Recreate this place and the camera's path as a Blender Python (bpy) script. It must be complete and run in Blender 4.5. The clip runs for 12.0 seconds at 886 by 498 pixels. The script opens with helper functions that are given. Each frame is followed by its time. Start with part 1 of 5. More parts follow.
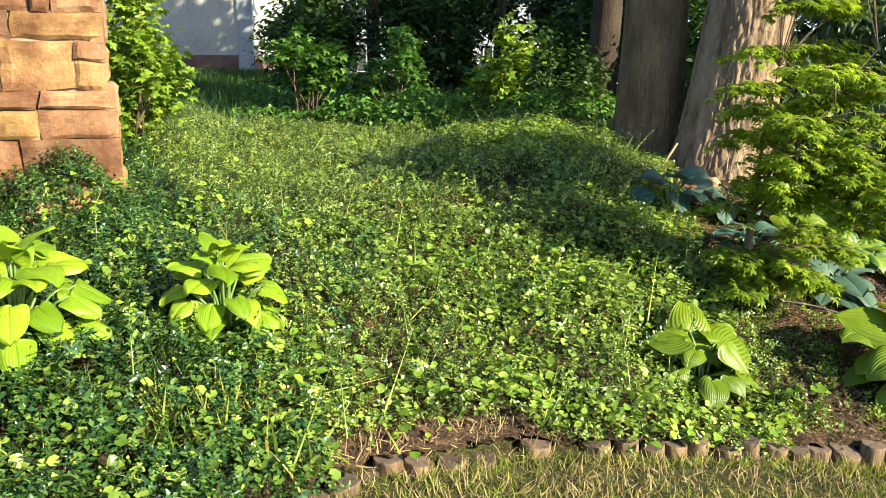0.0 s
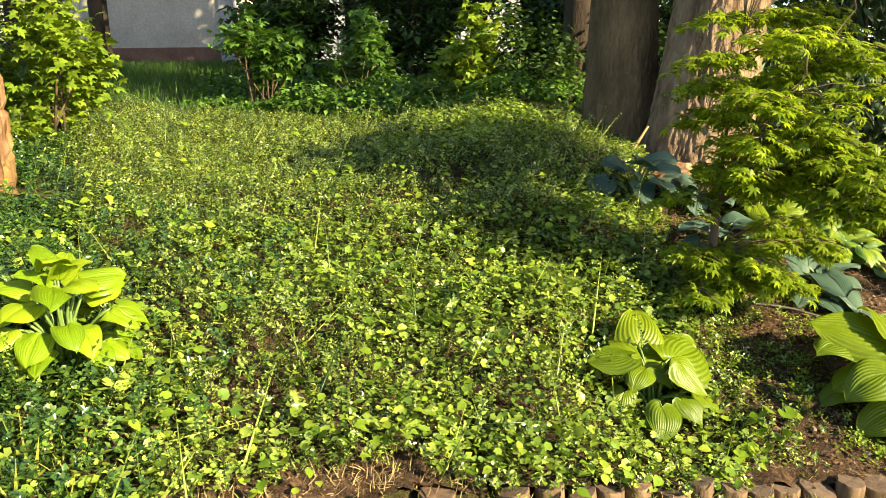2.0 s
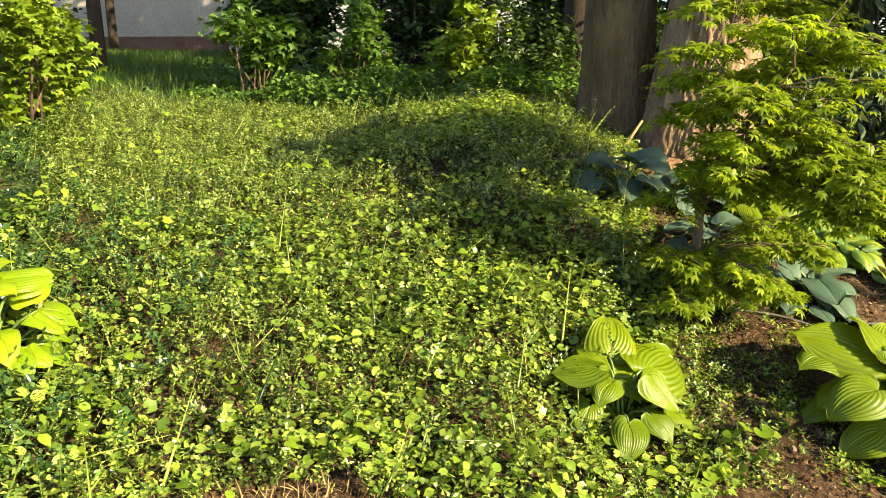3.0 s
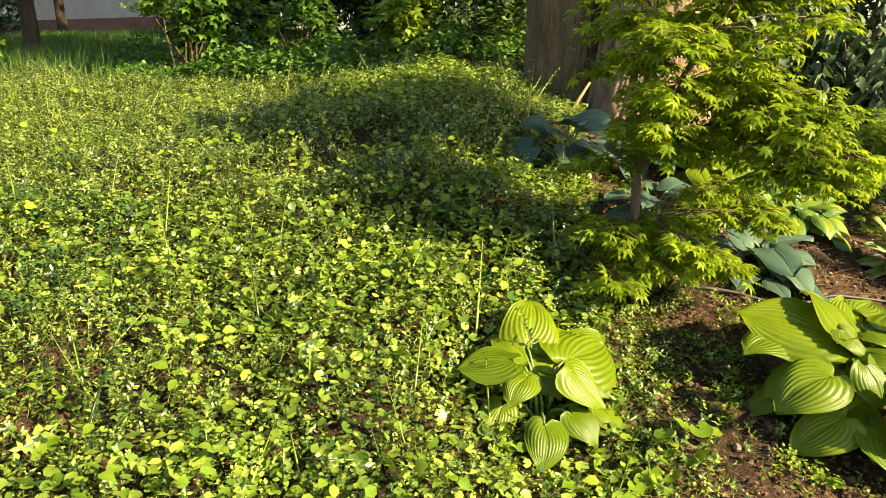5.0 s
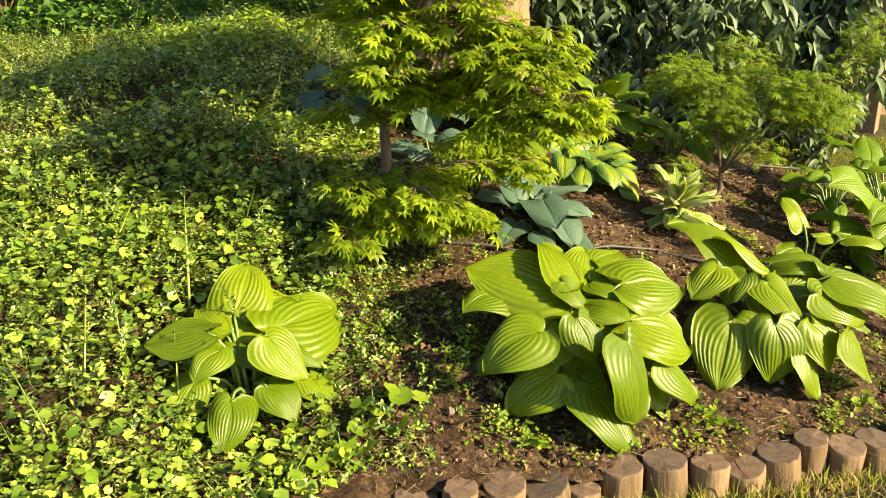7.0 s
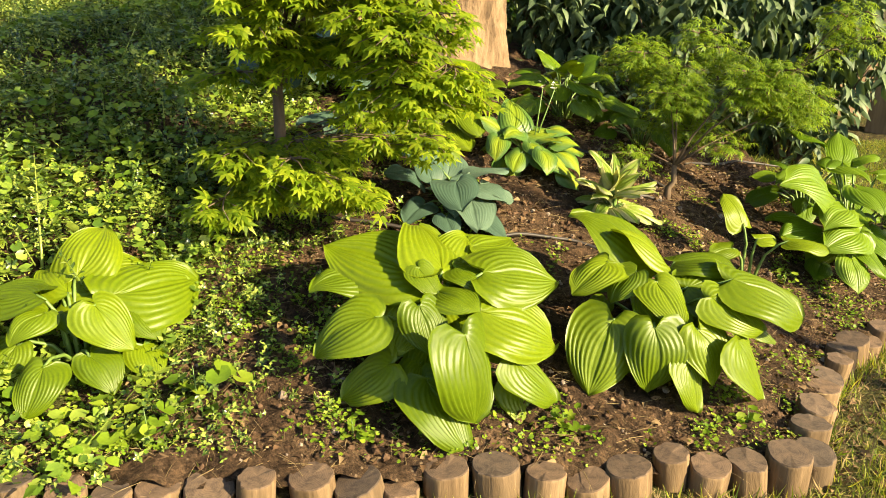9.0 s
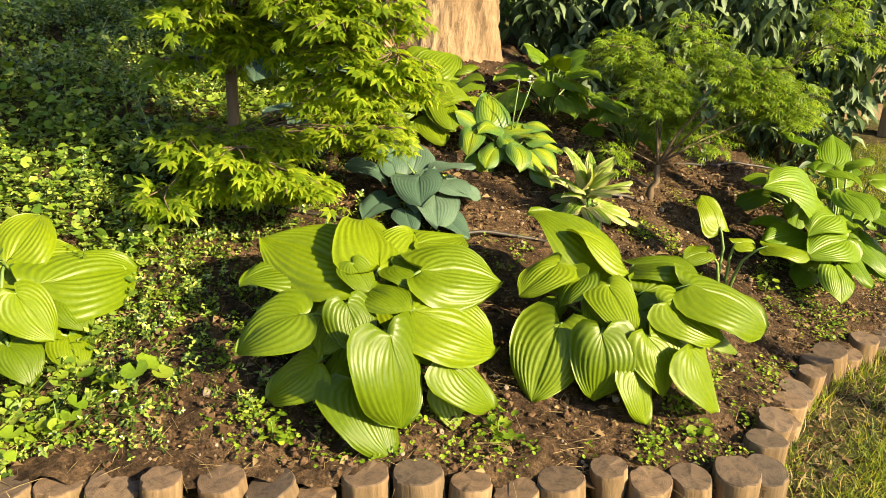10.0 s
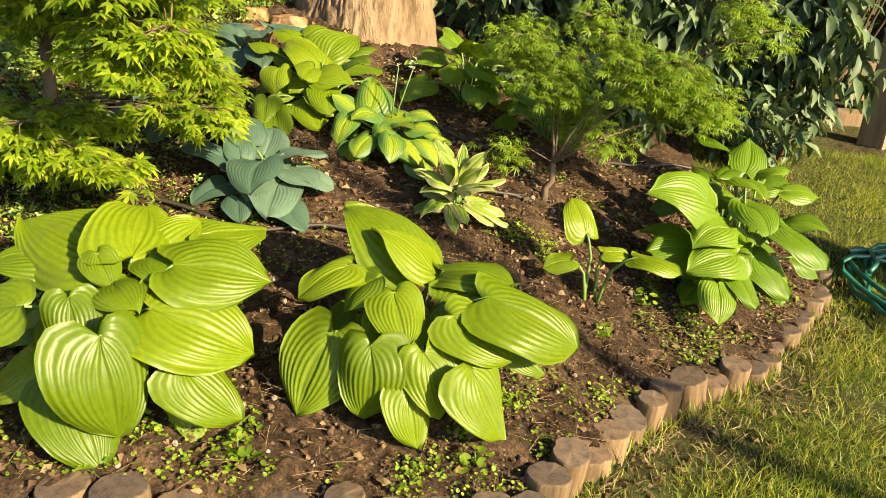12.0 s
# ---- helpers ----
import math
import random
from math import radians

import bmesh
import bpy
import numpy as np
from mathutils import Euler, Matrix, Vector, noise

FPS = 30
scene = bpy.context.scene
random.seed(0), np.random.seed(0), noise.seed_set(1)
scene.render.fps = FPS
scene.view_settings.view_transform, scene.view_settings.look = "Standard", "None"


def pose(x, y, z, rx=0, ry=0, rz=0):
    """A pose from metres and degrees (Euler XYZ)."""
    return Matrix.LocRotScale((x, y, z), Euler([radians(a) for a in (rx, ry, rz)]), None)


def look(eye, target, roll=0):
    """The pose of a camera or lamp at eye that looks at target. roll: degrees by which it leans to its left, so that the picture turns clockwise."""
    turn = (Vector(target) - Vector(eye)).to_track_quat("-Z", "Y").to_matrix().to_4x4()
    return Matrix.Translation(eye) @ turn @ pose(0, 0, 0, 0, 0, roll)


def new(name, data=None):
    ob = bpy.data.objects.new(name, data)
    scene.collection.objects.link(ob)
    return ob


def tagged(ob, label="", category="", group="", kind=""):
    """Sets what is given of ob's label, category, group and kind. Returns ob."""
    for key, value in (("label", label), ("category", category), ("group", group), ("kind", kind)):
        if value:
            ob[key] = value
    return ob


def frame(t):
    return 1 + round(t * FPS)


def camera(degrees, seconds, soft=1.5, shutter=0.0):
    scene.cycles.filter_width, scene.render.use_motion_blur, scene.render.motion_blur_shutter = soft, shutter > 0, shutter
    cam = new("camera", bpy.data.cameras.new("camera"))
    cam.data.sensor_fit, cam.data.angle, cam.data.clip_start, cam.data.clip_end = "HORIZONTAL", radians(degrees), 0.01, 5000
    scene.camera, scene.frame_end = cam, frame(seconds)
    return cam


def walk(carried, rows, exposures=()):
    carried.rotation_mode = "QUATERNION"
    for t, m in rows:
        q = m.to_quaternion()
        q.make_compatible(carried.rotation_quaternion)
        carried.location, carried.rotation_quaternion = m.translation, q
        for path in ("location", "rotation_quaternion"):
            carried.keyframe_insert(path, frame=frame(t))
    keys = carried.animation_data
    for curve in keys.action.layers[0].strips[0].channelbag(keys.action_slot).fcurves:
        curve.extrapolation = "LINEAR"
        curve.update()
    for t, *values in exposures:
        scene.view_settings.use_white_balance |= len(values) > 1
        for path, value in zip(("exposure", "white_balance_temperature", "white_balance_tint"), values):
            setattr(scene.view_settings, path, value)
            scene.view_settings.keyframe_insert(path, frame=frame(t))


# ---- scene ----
# camera path
cam = camera(62.5, 12.0, soft=0.65)
PATH = [
    (0, (0.01, 0.047, 1.362), (0.004, 1.999, 0.923), 0.7),
    (0.5, (0.163, 0.196, 1.363), (0.161, 2.15, 0.936), 0.3),
    (1, (0.285, 0.294, 1.358), (0.282, 2.246, 0.924), -0.1),
    (1.5, (0.372, 0.443, 1.321), (0.364, 2.391, 0.87), -0.4),
    (2, (0.433, 0.578, 1.311), (0.414, 2.523, 0.845), -0.6),
    (2.5, (0.502, 0.671, 1.317), (0.47, 2.612, 0.839), -0.4),
    (3, (0.652, 0.77, 1.306), (0.596, 2.708, 0.818), -0.2),
    (3.2, (0.688, 0.787, 1.302), (0.628, 2.725, 0.809), -0.2),
    (4.8, (0.942, 1.128, 1.199), (0.899, 3.055, 0.667), -1.9),
    (5, (0.971, 1.182, 1.19), (0.96, 3.107, 0.647), -1.7),
    (5.5, (1.156, 1.232, 1.198), (1.194, 3.152, 0.64), -1.9),
    (6, (1.344, 1.26, 1.175), (1.448, 3.172, 0.6), -2.0),
    (6.5, (1.522, 1.286, 1.112), (1.677, 3.188, 0.515), -2.2),
    (7, (1.684, 1.344, 1.086), (1.881, 3.228, 0.444), -2.0),
    (7.5, (1.795, 1.371, 1.072), (2.001, 3.243, 0.397), -1.5),
    (7.7, (1.863, 1.374, 1.064), (2.064, 3.243, 0.382), -1.2),
    (9.3, (2.351, 1.472, 1.009), (2.398, 3.351, 0.326), 0.6),
    (9.5, (2.391, 1.498, 1.005), (2.427, 3.376, 0.319), 0.8),
    (10, (2.533, 1.523, 0.983), (2.541, 3.401, 0.293), 1.1),
    (10.5, (2.773, 1.502, 0.987), (2.768, 3.377, 0.291), 1.4),
    (11, (2.946, 1.521, 0.989), (2.93, 3.392, 0.282), 1.7),
    (11.5, (3.111, 1.643, 0.962), (3.073, 3.511, 0.247), 2.4),
    (12, (3.261, 1.751, 0.97), (3.175, 3.613, 0.245), 3.2),
]
walk(cam, [(t, look(eye, target, roll)) for t, eye, target, roll in PATH],
     exposures=[(0, 2.05, 5500, 10), (0.5, 2.05, 5600, 10), (1.5, 2.05, 6250, 10), (3, 2.08, 6700, 10), (7, 2.08, 6750, 10), (10, 1.97, 6700, 10), (12, 1.92, 6600, 10)])

# world and sun
SUN_ELEV, SUN_AZ = 27.0, math.degrees(math.atan2(0.83, -0.55))  # azimuth from +y towards +x
world = bpy.data.worlds.new("sky")
scene.world = world
world.use_nodes = True
wn = world.node_tree.nodes
sky = wn.new("ShaderNodeTexSky")
sky.sky_type = "NISHITA"
sky.sun_disc = False
sky.sun_elevation = radians(SUN_ELEV)
sky.sun_rotation = radians(SUN_AZ)
wn["Background"].inputs["Strength"].default_value = 0.083
world.node_tree.links.new(sky.outputs["Color"], wn["Background"].inputs["Color"])
sun_data = bpy.data.lights.new("sun", "SUN")
sun_data.energy = 5.0
sun_data.angle = radians(0.6)
sun_data.color = (1.0, 0.83, 0.52)
sun = new("sun", sun_data)
SUN_DIR = Vector((math.sin(radians(SUN_AZ)) * math.cos(radians(SUN_ELEV)), math.cos(radians(SUN_AZ)) * math.cos(radians(SUN_ELEV)), math.sin(radians(SUN_ELEV))))
sun.matrix_basis = look(SUN_DIR * 30, (0, 0, 0))


# ---- materials ----
def node_mat(name):
    m = bpy.data.materials.new(name)
    m.use_nodes = True
    return m, m.node_tree.nodes, m.node_tree.links, m.node_tree.nodes["Principled BSDF"]


def ramp(n, l, fac, stops):
    r = n.new("ShaderNodeValToRGB")
    while len(r.color_ramp.elements) < len(stops):
        r.color_ramp.elements.new(0.5)
    for e, (p, c) in zip(r.color_ramp.elements, stops):
        e.position, e.color = p, (*c, 1)
    l.new(fac, r.inputs["Fac"])
    return r.outputs["Color"]


def noise_tex(n, l, scale, detail=6.0, rough=0.6, vec=None):
    t = n.new("ShaderNodeTexNoise")
    t.inputs["Scale"].default_value = scale
    t.inputs["Detail"].default_value = detail
    t.inputs["Roughness"].default_value = rough
    if vec is not None:
        l.new(vec, t.inputs["Vector"])
    return t.outputs["Fac"]


def coords(n, l, scale=(1, 1, 1)):
    c = n.new("ShaderNodeTexCoord")
    m = n.new("ShaderNodeMapping")
    m.inputs["Scale"].default_value = scale
    l.new(c.outputs["Object"], m.inputs["Vector"])
    return m.outputs["Vector"]


def mix_col(n, l, fac, a, b, mode="MIX"):
    m = n.new("ShaderNodeMix")
    m.data_type, m.blend_type = "RGBA", mode
    for sock, v in ((m.inputs[0], fac), (m.inputs[6], a), (m.inputs[7], b)):
        if isinstance(v, (int, float)):
            sock.default_value = v
        elif isinstance(v, tuple):
            sock.default_value = (*v, 1)
        else:
            l.new(v, sock)
    return m.outputs[2]


def bump(n, l, p, height, strength, distance):
    b = n.new("ShaderNodeBump")
    b.inputs["Strength"].default_value = strength
    b.inputs["Distance"].default_value = distance
    l.new(height, b.inputs["Height"])
    l.new(b.outputs["Normal"], p.inputs["Normal"])


def plain(name, stops, rough=0.8, scale=6.0, fine=60.0, relief=0.3, distance=0.01, stretch=(1, 1, 1), metal=0.0, rand=0.0):
    """Noise-varied surface at two scales; rand: how far objects sharing it differ in brightness."""
    m, n, l, p = node_mat(name)
    v = coords(n, l, stretch)
    a = noise_tex(n, l, scale, 4, 0.6, v)
    b = noise_tex(n, l, fine, 5, 0.7, v)
    col = ramp(n, l, a, stops)
    fine_col = ramp(n, l, b, [(0.3, (0.72, 0.72, 0.72)), (0.75, (1.15, 1.13, 1.1))])
    col = mix_col(n, l, 1.0, col, fine_col, "MULTIPLY")
    if rand:
        info = n.new("ShaderNodeObjectInfo")
        rc = ramp(n, l, info.outputs["Random"], [(0.0, (1 - rand,) * 3), (0.5, (1.0, 0.97, 0.92)), (1.0, (1 + rand * 0.6, 1 + rand * 0.45, 1 + rand * 0.3))])
        col = mix_col(n, l, 1.0, col, rc, "MULTIPLY")
    l.new(col, p.inputs["Base Color"])
    p.inputs["Roughness"].default_value = rough
    p.inputs["Specular IOR Level"].default_value = 0.5 if rough < 0.7 else 0.15
    p.inputs["Metallic"].default_value = metal
    bump(n, l, p, b, relief, distance)
    return m


def leafy(name, dark, mid, light, rough=0.45, trans=0.25, per="island", spec=0.25, veins=0.0, patch=2.5):
    """Leaf: colour varied leaf by leaf and in drifts, with light passing through."""
    m, n, l, p = node_mat(name)
    if per == "island":
        g = n.new("ShaderNodeNewGeometry")
        r = g.outputs["Random Per Island"]
    else:
        g = n.new("ShaderNodeObjectInfo")
        r = g.outputs["Random"]
    v = coords(n, l)
    col = ramp(n, l, r, [(0.0, dark), (0.45, mid), (1.0, light)])
    drift = ramp(n, l, noise_tex(n, l, patch, 3, 0.6, v), [(0.3, (0.7, 0.74, 0.68)), (0.7, (1.25, 1.2, 1.1))])
    col = mix_col(n, l, 1.0, col, drift, "MULTIPLY")
    blot = ramp(n, l, noise_tex(n, l, 90, 3, 0.6, v), [(0.3, (0.82, 0.84, 0.8)), (0.7, (1.1, 1.08, 1.05))])
    col = mix_col(n, l, 1.0, col, blot, "MULTIPLY")
    l.new(col, p.inputs["Base Color"])
    p.inputs["Roughness"].default_value = rough
    p.inputs["Specular IOR Level"].default_value = spec
    t = n.new("ShaderNodeBsdfTranslucent")
    tc = mix_col(n, l, 1.0, col, (1.25, 1.2, 0.5), "MULTIPLY")
    l.new(tc, t.inputs["Color"])
    ms = n.new("ShaderNodeMixShader")
    ms.inputs["Fac"].default_value = trans
    l.new(p.outputs["BSDF"], ms.inputs[1])
    l.new(t.outputs["BSDF"], ms.inputs[2])
    l.new(ms.outputs["Shader"], n["Material Output"].inputs["Surface"])
    return m


def earth(name, stops, turf=None):
    """Crumbly earth: hollows with shade put into the colour, crumbs and pale specks at several scales."""
    m, n, l, p = node_mat(name)
    v = coords(n, l)
    big = noise_tex(n, l, 4, 5, 0.65, v)
    mid = noise_tex(n, l, 32, 6, 0.75, v)
    fine = noise_tex(n, l, 150, 5, 0.75, v)
    col = ramp(n, l, big, stops)
    if turf:
        col = mix_col(n, l, ramp(n, l, noise_tex(n, l, 1.3, 6, 0.7, v), [(0.4, (0.25, 0.25, 0.25)), (0.6, (0.95, 0.95, 0.95))]), col, turf)
    col = mix_col(n, l, 1.0, col, ramp(n, l, mid, [(0.36, (0.35, 0.33, 0.3)), (0.52, (1, 1, 1)), (0.7, (1.7, 1.6, 1.5))]), "MULTIPLY")
    col = mix_col(n, l, 1.0, col, ramp(n, l, fine, [(0.36, (0.45, 0.45, 0.45)), (0.55, (1, 1, 1)), (0.7, (1.6, 1.55, 1.5))]), "MULTIPLY")
    cell = n.new("ShaderNodeTexVoronoi")
    cell.inputs["Scale"].default_value = 75
    l.new(v, cell.inputs["Vector"])
    speck = ramp(n, l, cell.outputs["Color"], [(0.8, (0, 0, 0)), (0.84, (1, 1, 1))])
    near = ramp(n, l, cell.outputs["Distance"], [(0.25, (1, 1, 1)), (0.4, (0, 0, 0))])
    col = mix_col(n, l, mix_col(n, l, 1.0, speck, near, "MULTIPLY"), col, mix_col(n, l, fine, (0.16, 0.1, 0.05), (0.3, 0.23, 0.15)))
    l.new(col, p.inputs["Base Color"])
    p.inputs["Roughness"].default_value = 0.95
    p.inputs["Specular IOR Level"].default_value = 0.15
    bump(n, l, p, mix_col(n, l, 0.45, mid, fine), 1.0, 0.035)
    return m


M = {}
M["soil"] = earth("soil", [(0.3, (0.034, 0.02, 0.011)), (0.5, (0.08, 0.049, 0.027)), (0.75, (0.15, 0.095, 0.053))])
M["lawn_earth"] = earth("lawn_earth", [(0.3, (0.03, 0.021, 0.011)), (0.55, (0.068, 0.045, 0.023)), (0.75, (0.12, 0.08, 0.043))], (0.085, 0.1, 0.022))
M["clod"] = plain("clod", [(0.3, (0.0465, 0.02604, 0.01488)), (0.7, (0.1364, 0.0837, 0.0496))], 0.95, 20, 120, 0.6, 0.005)
M["stone_bit"] = plain("stone_bit", [(0.3, (0.155, 0.1054, 0.0744)), (0.7, (0.31, 0.2604, 0.2108))], 0.85, 20, 120, 0.4, 0.003)
M["log_side"] = plain("log_side", [(0.3, (0.0744, 0.0496, 0.0279)), (0.55, (0.1612, 0.1116, 0.0651)), (0.8, (0.2356, 0.1736, 0.1085))], 0.8, 14, 60, 0.6, 0.006, (1, 1, 0.14), rand=0.25)
M["bark"] = plain("bark", [(0.3, (0.095, 0.064, 0.038)), (0.5, (0.25, 0.172, 0.104)), (0.8, (0.38, 0.275, 0.17))], 0.9, 9, 45, 1.0, 0.03, (1, 1, 0.28))
# dark bark of the rear trunk, made darker still for the shade on it
M["bark_old_shaded"] = plain("bark_old_shaded", [(0.3, (0.075, 0.052, 0.028)), (0.55, (0.15, 0.105, 0.055)), (0.8, (0.22, 0.165, 0.085))], 0.95, 5, 45, 0.8, 0.02, (1, 1, 0.35))
M["bark_dark"] = plain("bark_dark", [(0.3, (0.0217, 0.01674, 0.0124)), (0.7, (0.062, 0.0465, 0.031))], 0.95, 6, 40, 0.7, 0.02, (1, 1, 0.3))
M["twig"] = plain("twig", [(0.3, (0.0558, 0.0372, 0.0248)), (0.7, (0.1364, 0.093, 0.062))], 0.85, 20, 90, 0.5, 0.003)
M["maple_bark"] = plain("maple_bark", [(0.3, (0.0744, 0.0527, 0.0341)), (0.7, (0.1612, 0.1178, 0.0806))], 0.8, 12, 70, 0.5, 0.004, (1, 1, 0.3))
M["render_wall"] = plain("render_wall", [(0.3, (0.36, 0.335, 0.29)), (0.7, (0.5, 0.47, 0.41))], 0.9, 0.8, 12, 0.2, 0.01)
M["white_wall"] = plain("white_wall", [(0.3, (0.27, 0.285, 0.3)), (0.7, (0.35, 0.36, 0.37))], 0.9, 0.6, 10, 0.1, 0.01)
M["roof_tile"] = plain("roof_tile", [(0.3, (0.1364, 0.0496, 0.031)), (0.7, (0.2356, 0.093, 0.0558))], 0.85, 2, 12, 0.4, 0.02)
M["plinth"] = plain("plinth", [(0.3, (0.1364, 0.0744, 0.0558)), (0.7, (0.2232, 0.1364, 0.0992))], 0.9, 2, 20, 0.3, 0.01)
M["sandstone"] = plain("sandstone", [(0.28, (0.1612, 0.0744, 0.0434)), (0.5, (0.2728, 0.1612, 0.0744)), (0.78, (0.3472, 0.248, 0.1426))], 0.9, 5, 45, 0.7, 0.012, rand=0.35)
sn, sl, sp = M["sandstone"].node_tree.nodes, M["sandstone"].node_tree.links, M["sandstone"].node_tree.nodes["Principled BSDF"]
sinfo = sn.new("ShaderNodeObjectInfo")
shue = ramp(sn, sl, sinfo.outputs["Random"], [(0.0, (0.66, 0.6, 0.7)), (0.3, (0.85, 0.74, 0.74)), (0.55, (0.88, 0.98, 0.8)), (0.8, (0.95, 0.98, 1.1)), (1.0, (0.74, 0.76, 0.84))])
sstain = ramp(sn, sl, noise_tex(sn, sl, 2.6, 5, 0.7, coords(sn, sl)), [(0.35, (0.55, 0.5, 0.46)), (0.55, (1, 1, 1)), (0.75, (1.15, 1.2, 1.25))])
sl.new(mix_col(sn, sl, 1.0, mix_col(sn, sl, 1.0, sp.inputs["Base Color"].links[0].from_socket, shue, "MULTIPLY"), sstain, "MULTIPLY"), sp.inputs["Base Color"])
M["mortar"] = plain("mortar", [(0.3, (0.17, 0.12, 0.075)), (0.7, (0.31, 0.24, 0.16))], 0.95, 10, 60, 0.6, 0.01)
M["post_wood"] = plain("post_wood", [(0.3, (0.1488, 0.0992, 0.0558)), (0.7, (0.2604, 0.186, 0.1116))], 0.8, 8, 60, 0.4, 0.004, (1, 1, 0.1))
M["pipe"] = plain("pipe", [(0.3, (0.0124, 0.00992, 0.00868)), (0.7, (0.0372, 0.0279, 0.0217))], 0.6, 20, 90, 0.2, 0.001)
M["hose"] = plain("hose", [(0.3, (0.0062, 0.0744, 0.0434)), (0.7, (0.0124, 0.124, 0.0744))], 0.4, 20, 90, 0.2, 0.001)
M["glass"] = plain("window_glass", [(0.3, (0.0186, 0.0217, 0.0248)), (0.7, (0.0372, 0.0403, 0.0434))], 0.08, 1, 5, 0.02, 0.001)
M["straw"] = plain("straw", [(0.3, (0.1736, 0.124, 0.0558)), (0.7, (0.31, 0.2356, 0.1178))], 0.85, 20, 90, 0.2, 0.001)

M["ivy"] = leafy("ivy_leaf", (0.016, 0.038, 0.009), (0.095, 0.16, 0.026), (0.34, 0.4, 0.09), 0.24, 0.22, spec=0.5)
M["ground_ivy"] = leafy("ground_ivy_leaf", (0.06, 0.12, 0.015), (0.145, 0.225, 0.028), (0.28, 0.35, 0.06), 0.36, 0.28, spec=0.35)
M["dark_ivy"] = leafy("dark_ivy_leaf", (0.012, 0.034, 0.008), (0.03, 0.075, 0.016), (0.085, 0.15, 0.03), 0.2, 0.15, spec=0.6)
M["litter"] = leafy("dry_leaf", (0.0434, 0.0217, 0.01116), (0.1054, 0.0589, 0.031), (0.2232, 0.155, 0.0868), 0.8, 0.1)
M["weed"] = leafy("weed_leaf", (0.093, 0.1736, 0.01116), (0.1488, 0.2356, 0.0155), (0.2232, 0.2914, 0.0279), 0.5, 0.3)
M["grass"] = leafy("grass_blade", (0.08, 0.14, 0.016), (0.18, 0.24, 0.03), (0.37, 0.34, 0.08), 0.5, 0.4)
# darker copy of the grass: the wood's shade is put into its colour
M["shade_toned_grass"] = leafy("shade_toned_grass_blade", (0.0248, 0.062, 0.0093), (0.0434, 0.0992, 0.0124), (0.0868, 0.1488, 0.0186), 0.5, 0.3)
M["maple_leaf"] = leafy("maple_leaf", (0.1, 0.175, 0.01), (0.19, 0.28, 0.015), (0.33, 0.4, 0.03), 0.45, 0.6)
M["fine_maple_leaf"] = leafy("fine_maple_leaf", (0.085, 0.165, 0.011), (0.15, 0.24, 0.016), (0.24, 0.32, 0.03), 0.45, 0.44)
M["bush_leaf"] = leafy("bush_leaf", (0.031, 0.0806, 0.0124), (0.062, 0.1426, 0.0186), (0.124, 0.2232, 0.031), 0.5, 0.3)
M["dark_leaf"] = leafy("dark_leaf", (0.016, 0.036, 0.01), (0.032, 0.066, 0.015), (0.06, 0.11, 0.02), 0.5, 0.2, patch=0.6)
M["laurel_leaf"] = leafy("laurel_leaf", (0.035, 0.062, 0.028), (0.065, 0.105, 0.047), (0.12, 0.17, 0.08), 0.55, 0.15, spec=0.3)


# ---- mesh helpers ----
def mesh_from(name, V, F, mats, smooth=True, idx=None):
    me = bpy.data.meshes.new(name)
    V = np.asarray(V, dtype=np.float32)
    F = np.asarray(F, dtype=np.int32)
    k = F.shape[1]
    me.vertices.add(len(V))
    me.vertices.foreach_set("co", V.ravel())
    me.loops.add(F.size)
    me.loops.foreach_set("vertex_index", F.ravel())
    me.polygons.add(len(F))
    me.polygons.foreach_set("loop_start", np.arange(0, F.size, k, dtype=np.int32))
    me.polygons.foreach_set("use_smooth", np.full(len(F), smooth, dtype=bool))
    if idx is not None:
        me.polygons.foreach_set("material_index", np.asarray(idx, dtype=np.int32))
    for m in mats if isinstance(mats, (list, tuple)) else [mats]:
        me.materials.append(m)
    me.update(calc_edges=True)
    return me


def part(name, me, parent=None, label="", at=None):
    ob = new(name, me)
    if parent is not None:
        ob.parent = parent
    if at is not None:
        ob.matrix_basis = at
    if label:
        ob["label"] = label
    return ob


def thing(name, label, category, loc=(0, 0, 0), group="", kind=""):
    ob = new(name)
    ob.empty_display_size = 0.05
    ob.location = loc
    return tagged(ob, label, category, group, kind)


def solid(name, me, label, category, group="", kind="", loc=(0, 0, 0)):
    ob = new(name, me)
    ob.location = loc
    return tagged(ob, label, category, group, kind)


def join(chunks):
    """Chunks of (V, F) with one face size become one."""
    Vs, Fs, off = [], [], 0
    for V, F in chunks:
        Vs.append(np.asarray(V, dtype=float))
        Fs.append(np.asarray(F, dtype=int) + off)
        off += len(V)
    return np.concatenate(Vs), np.concatenate(Fs)


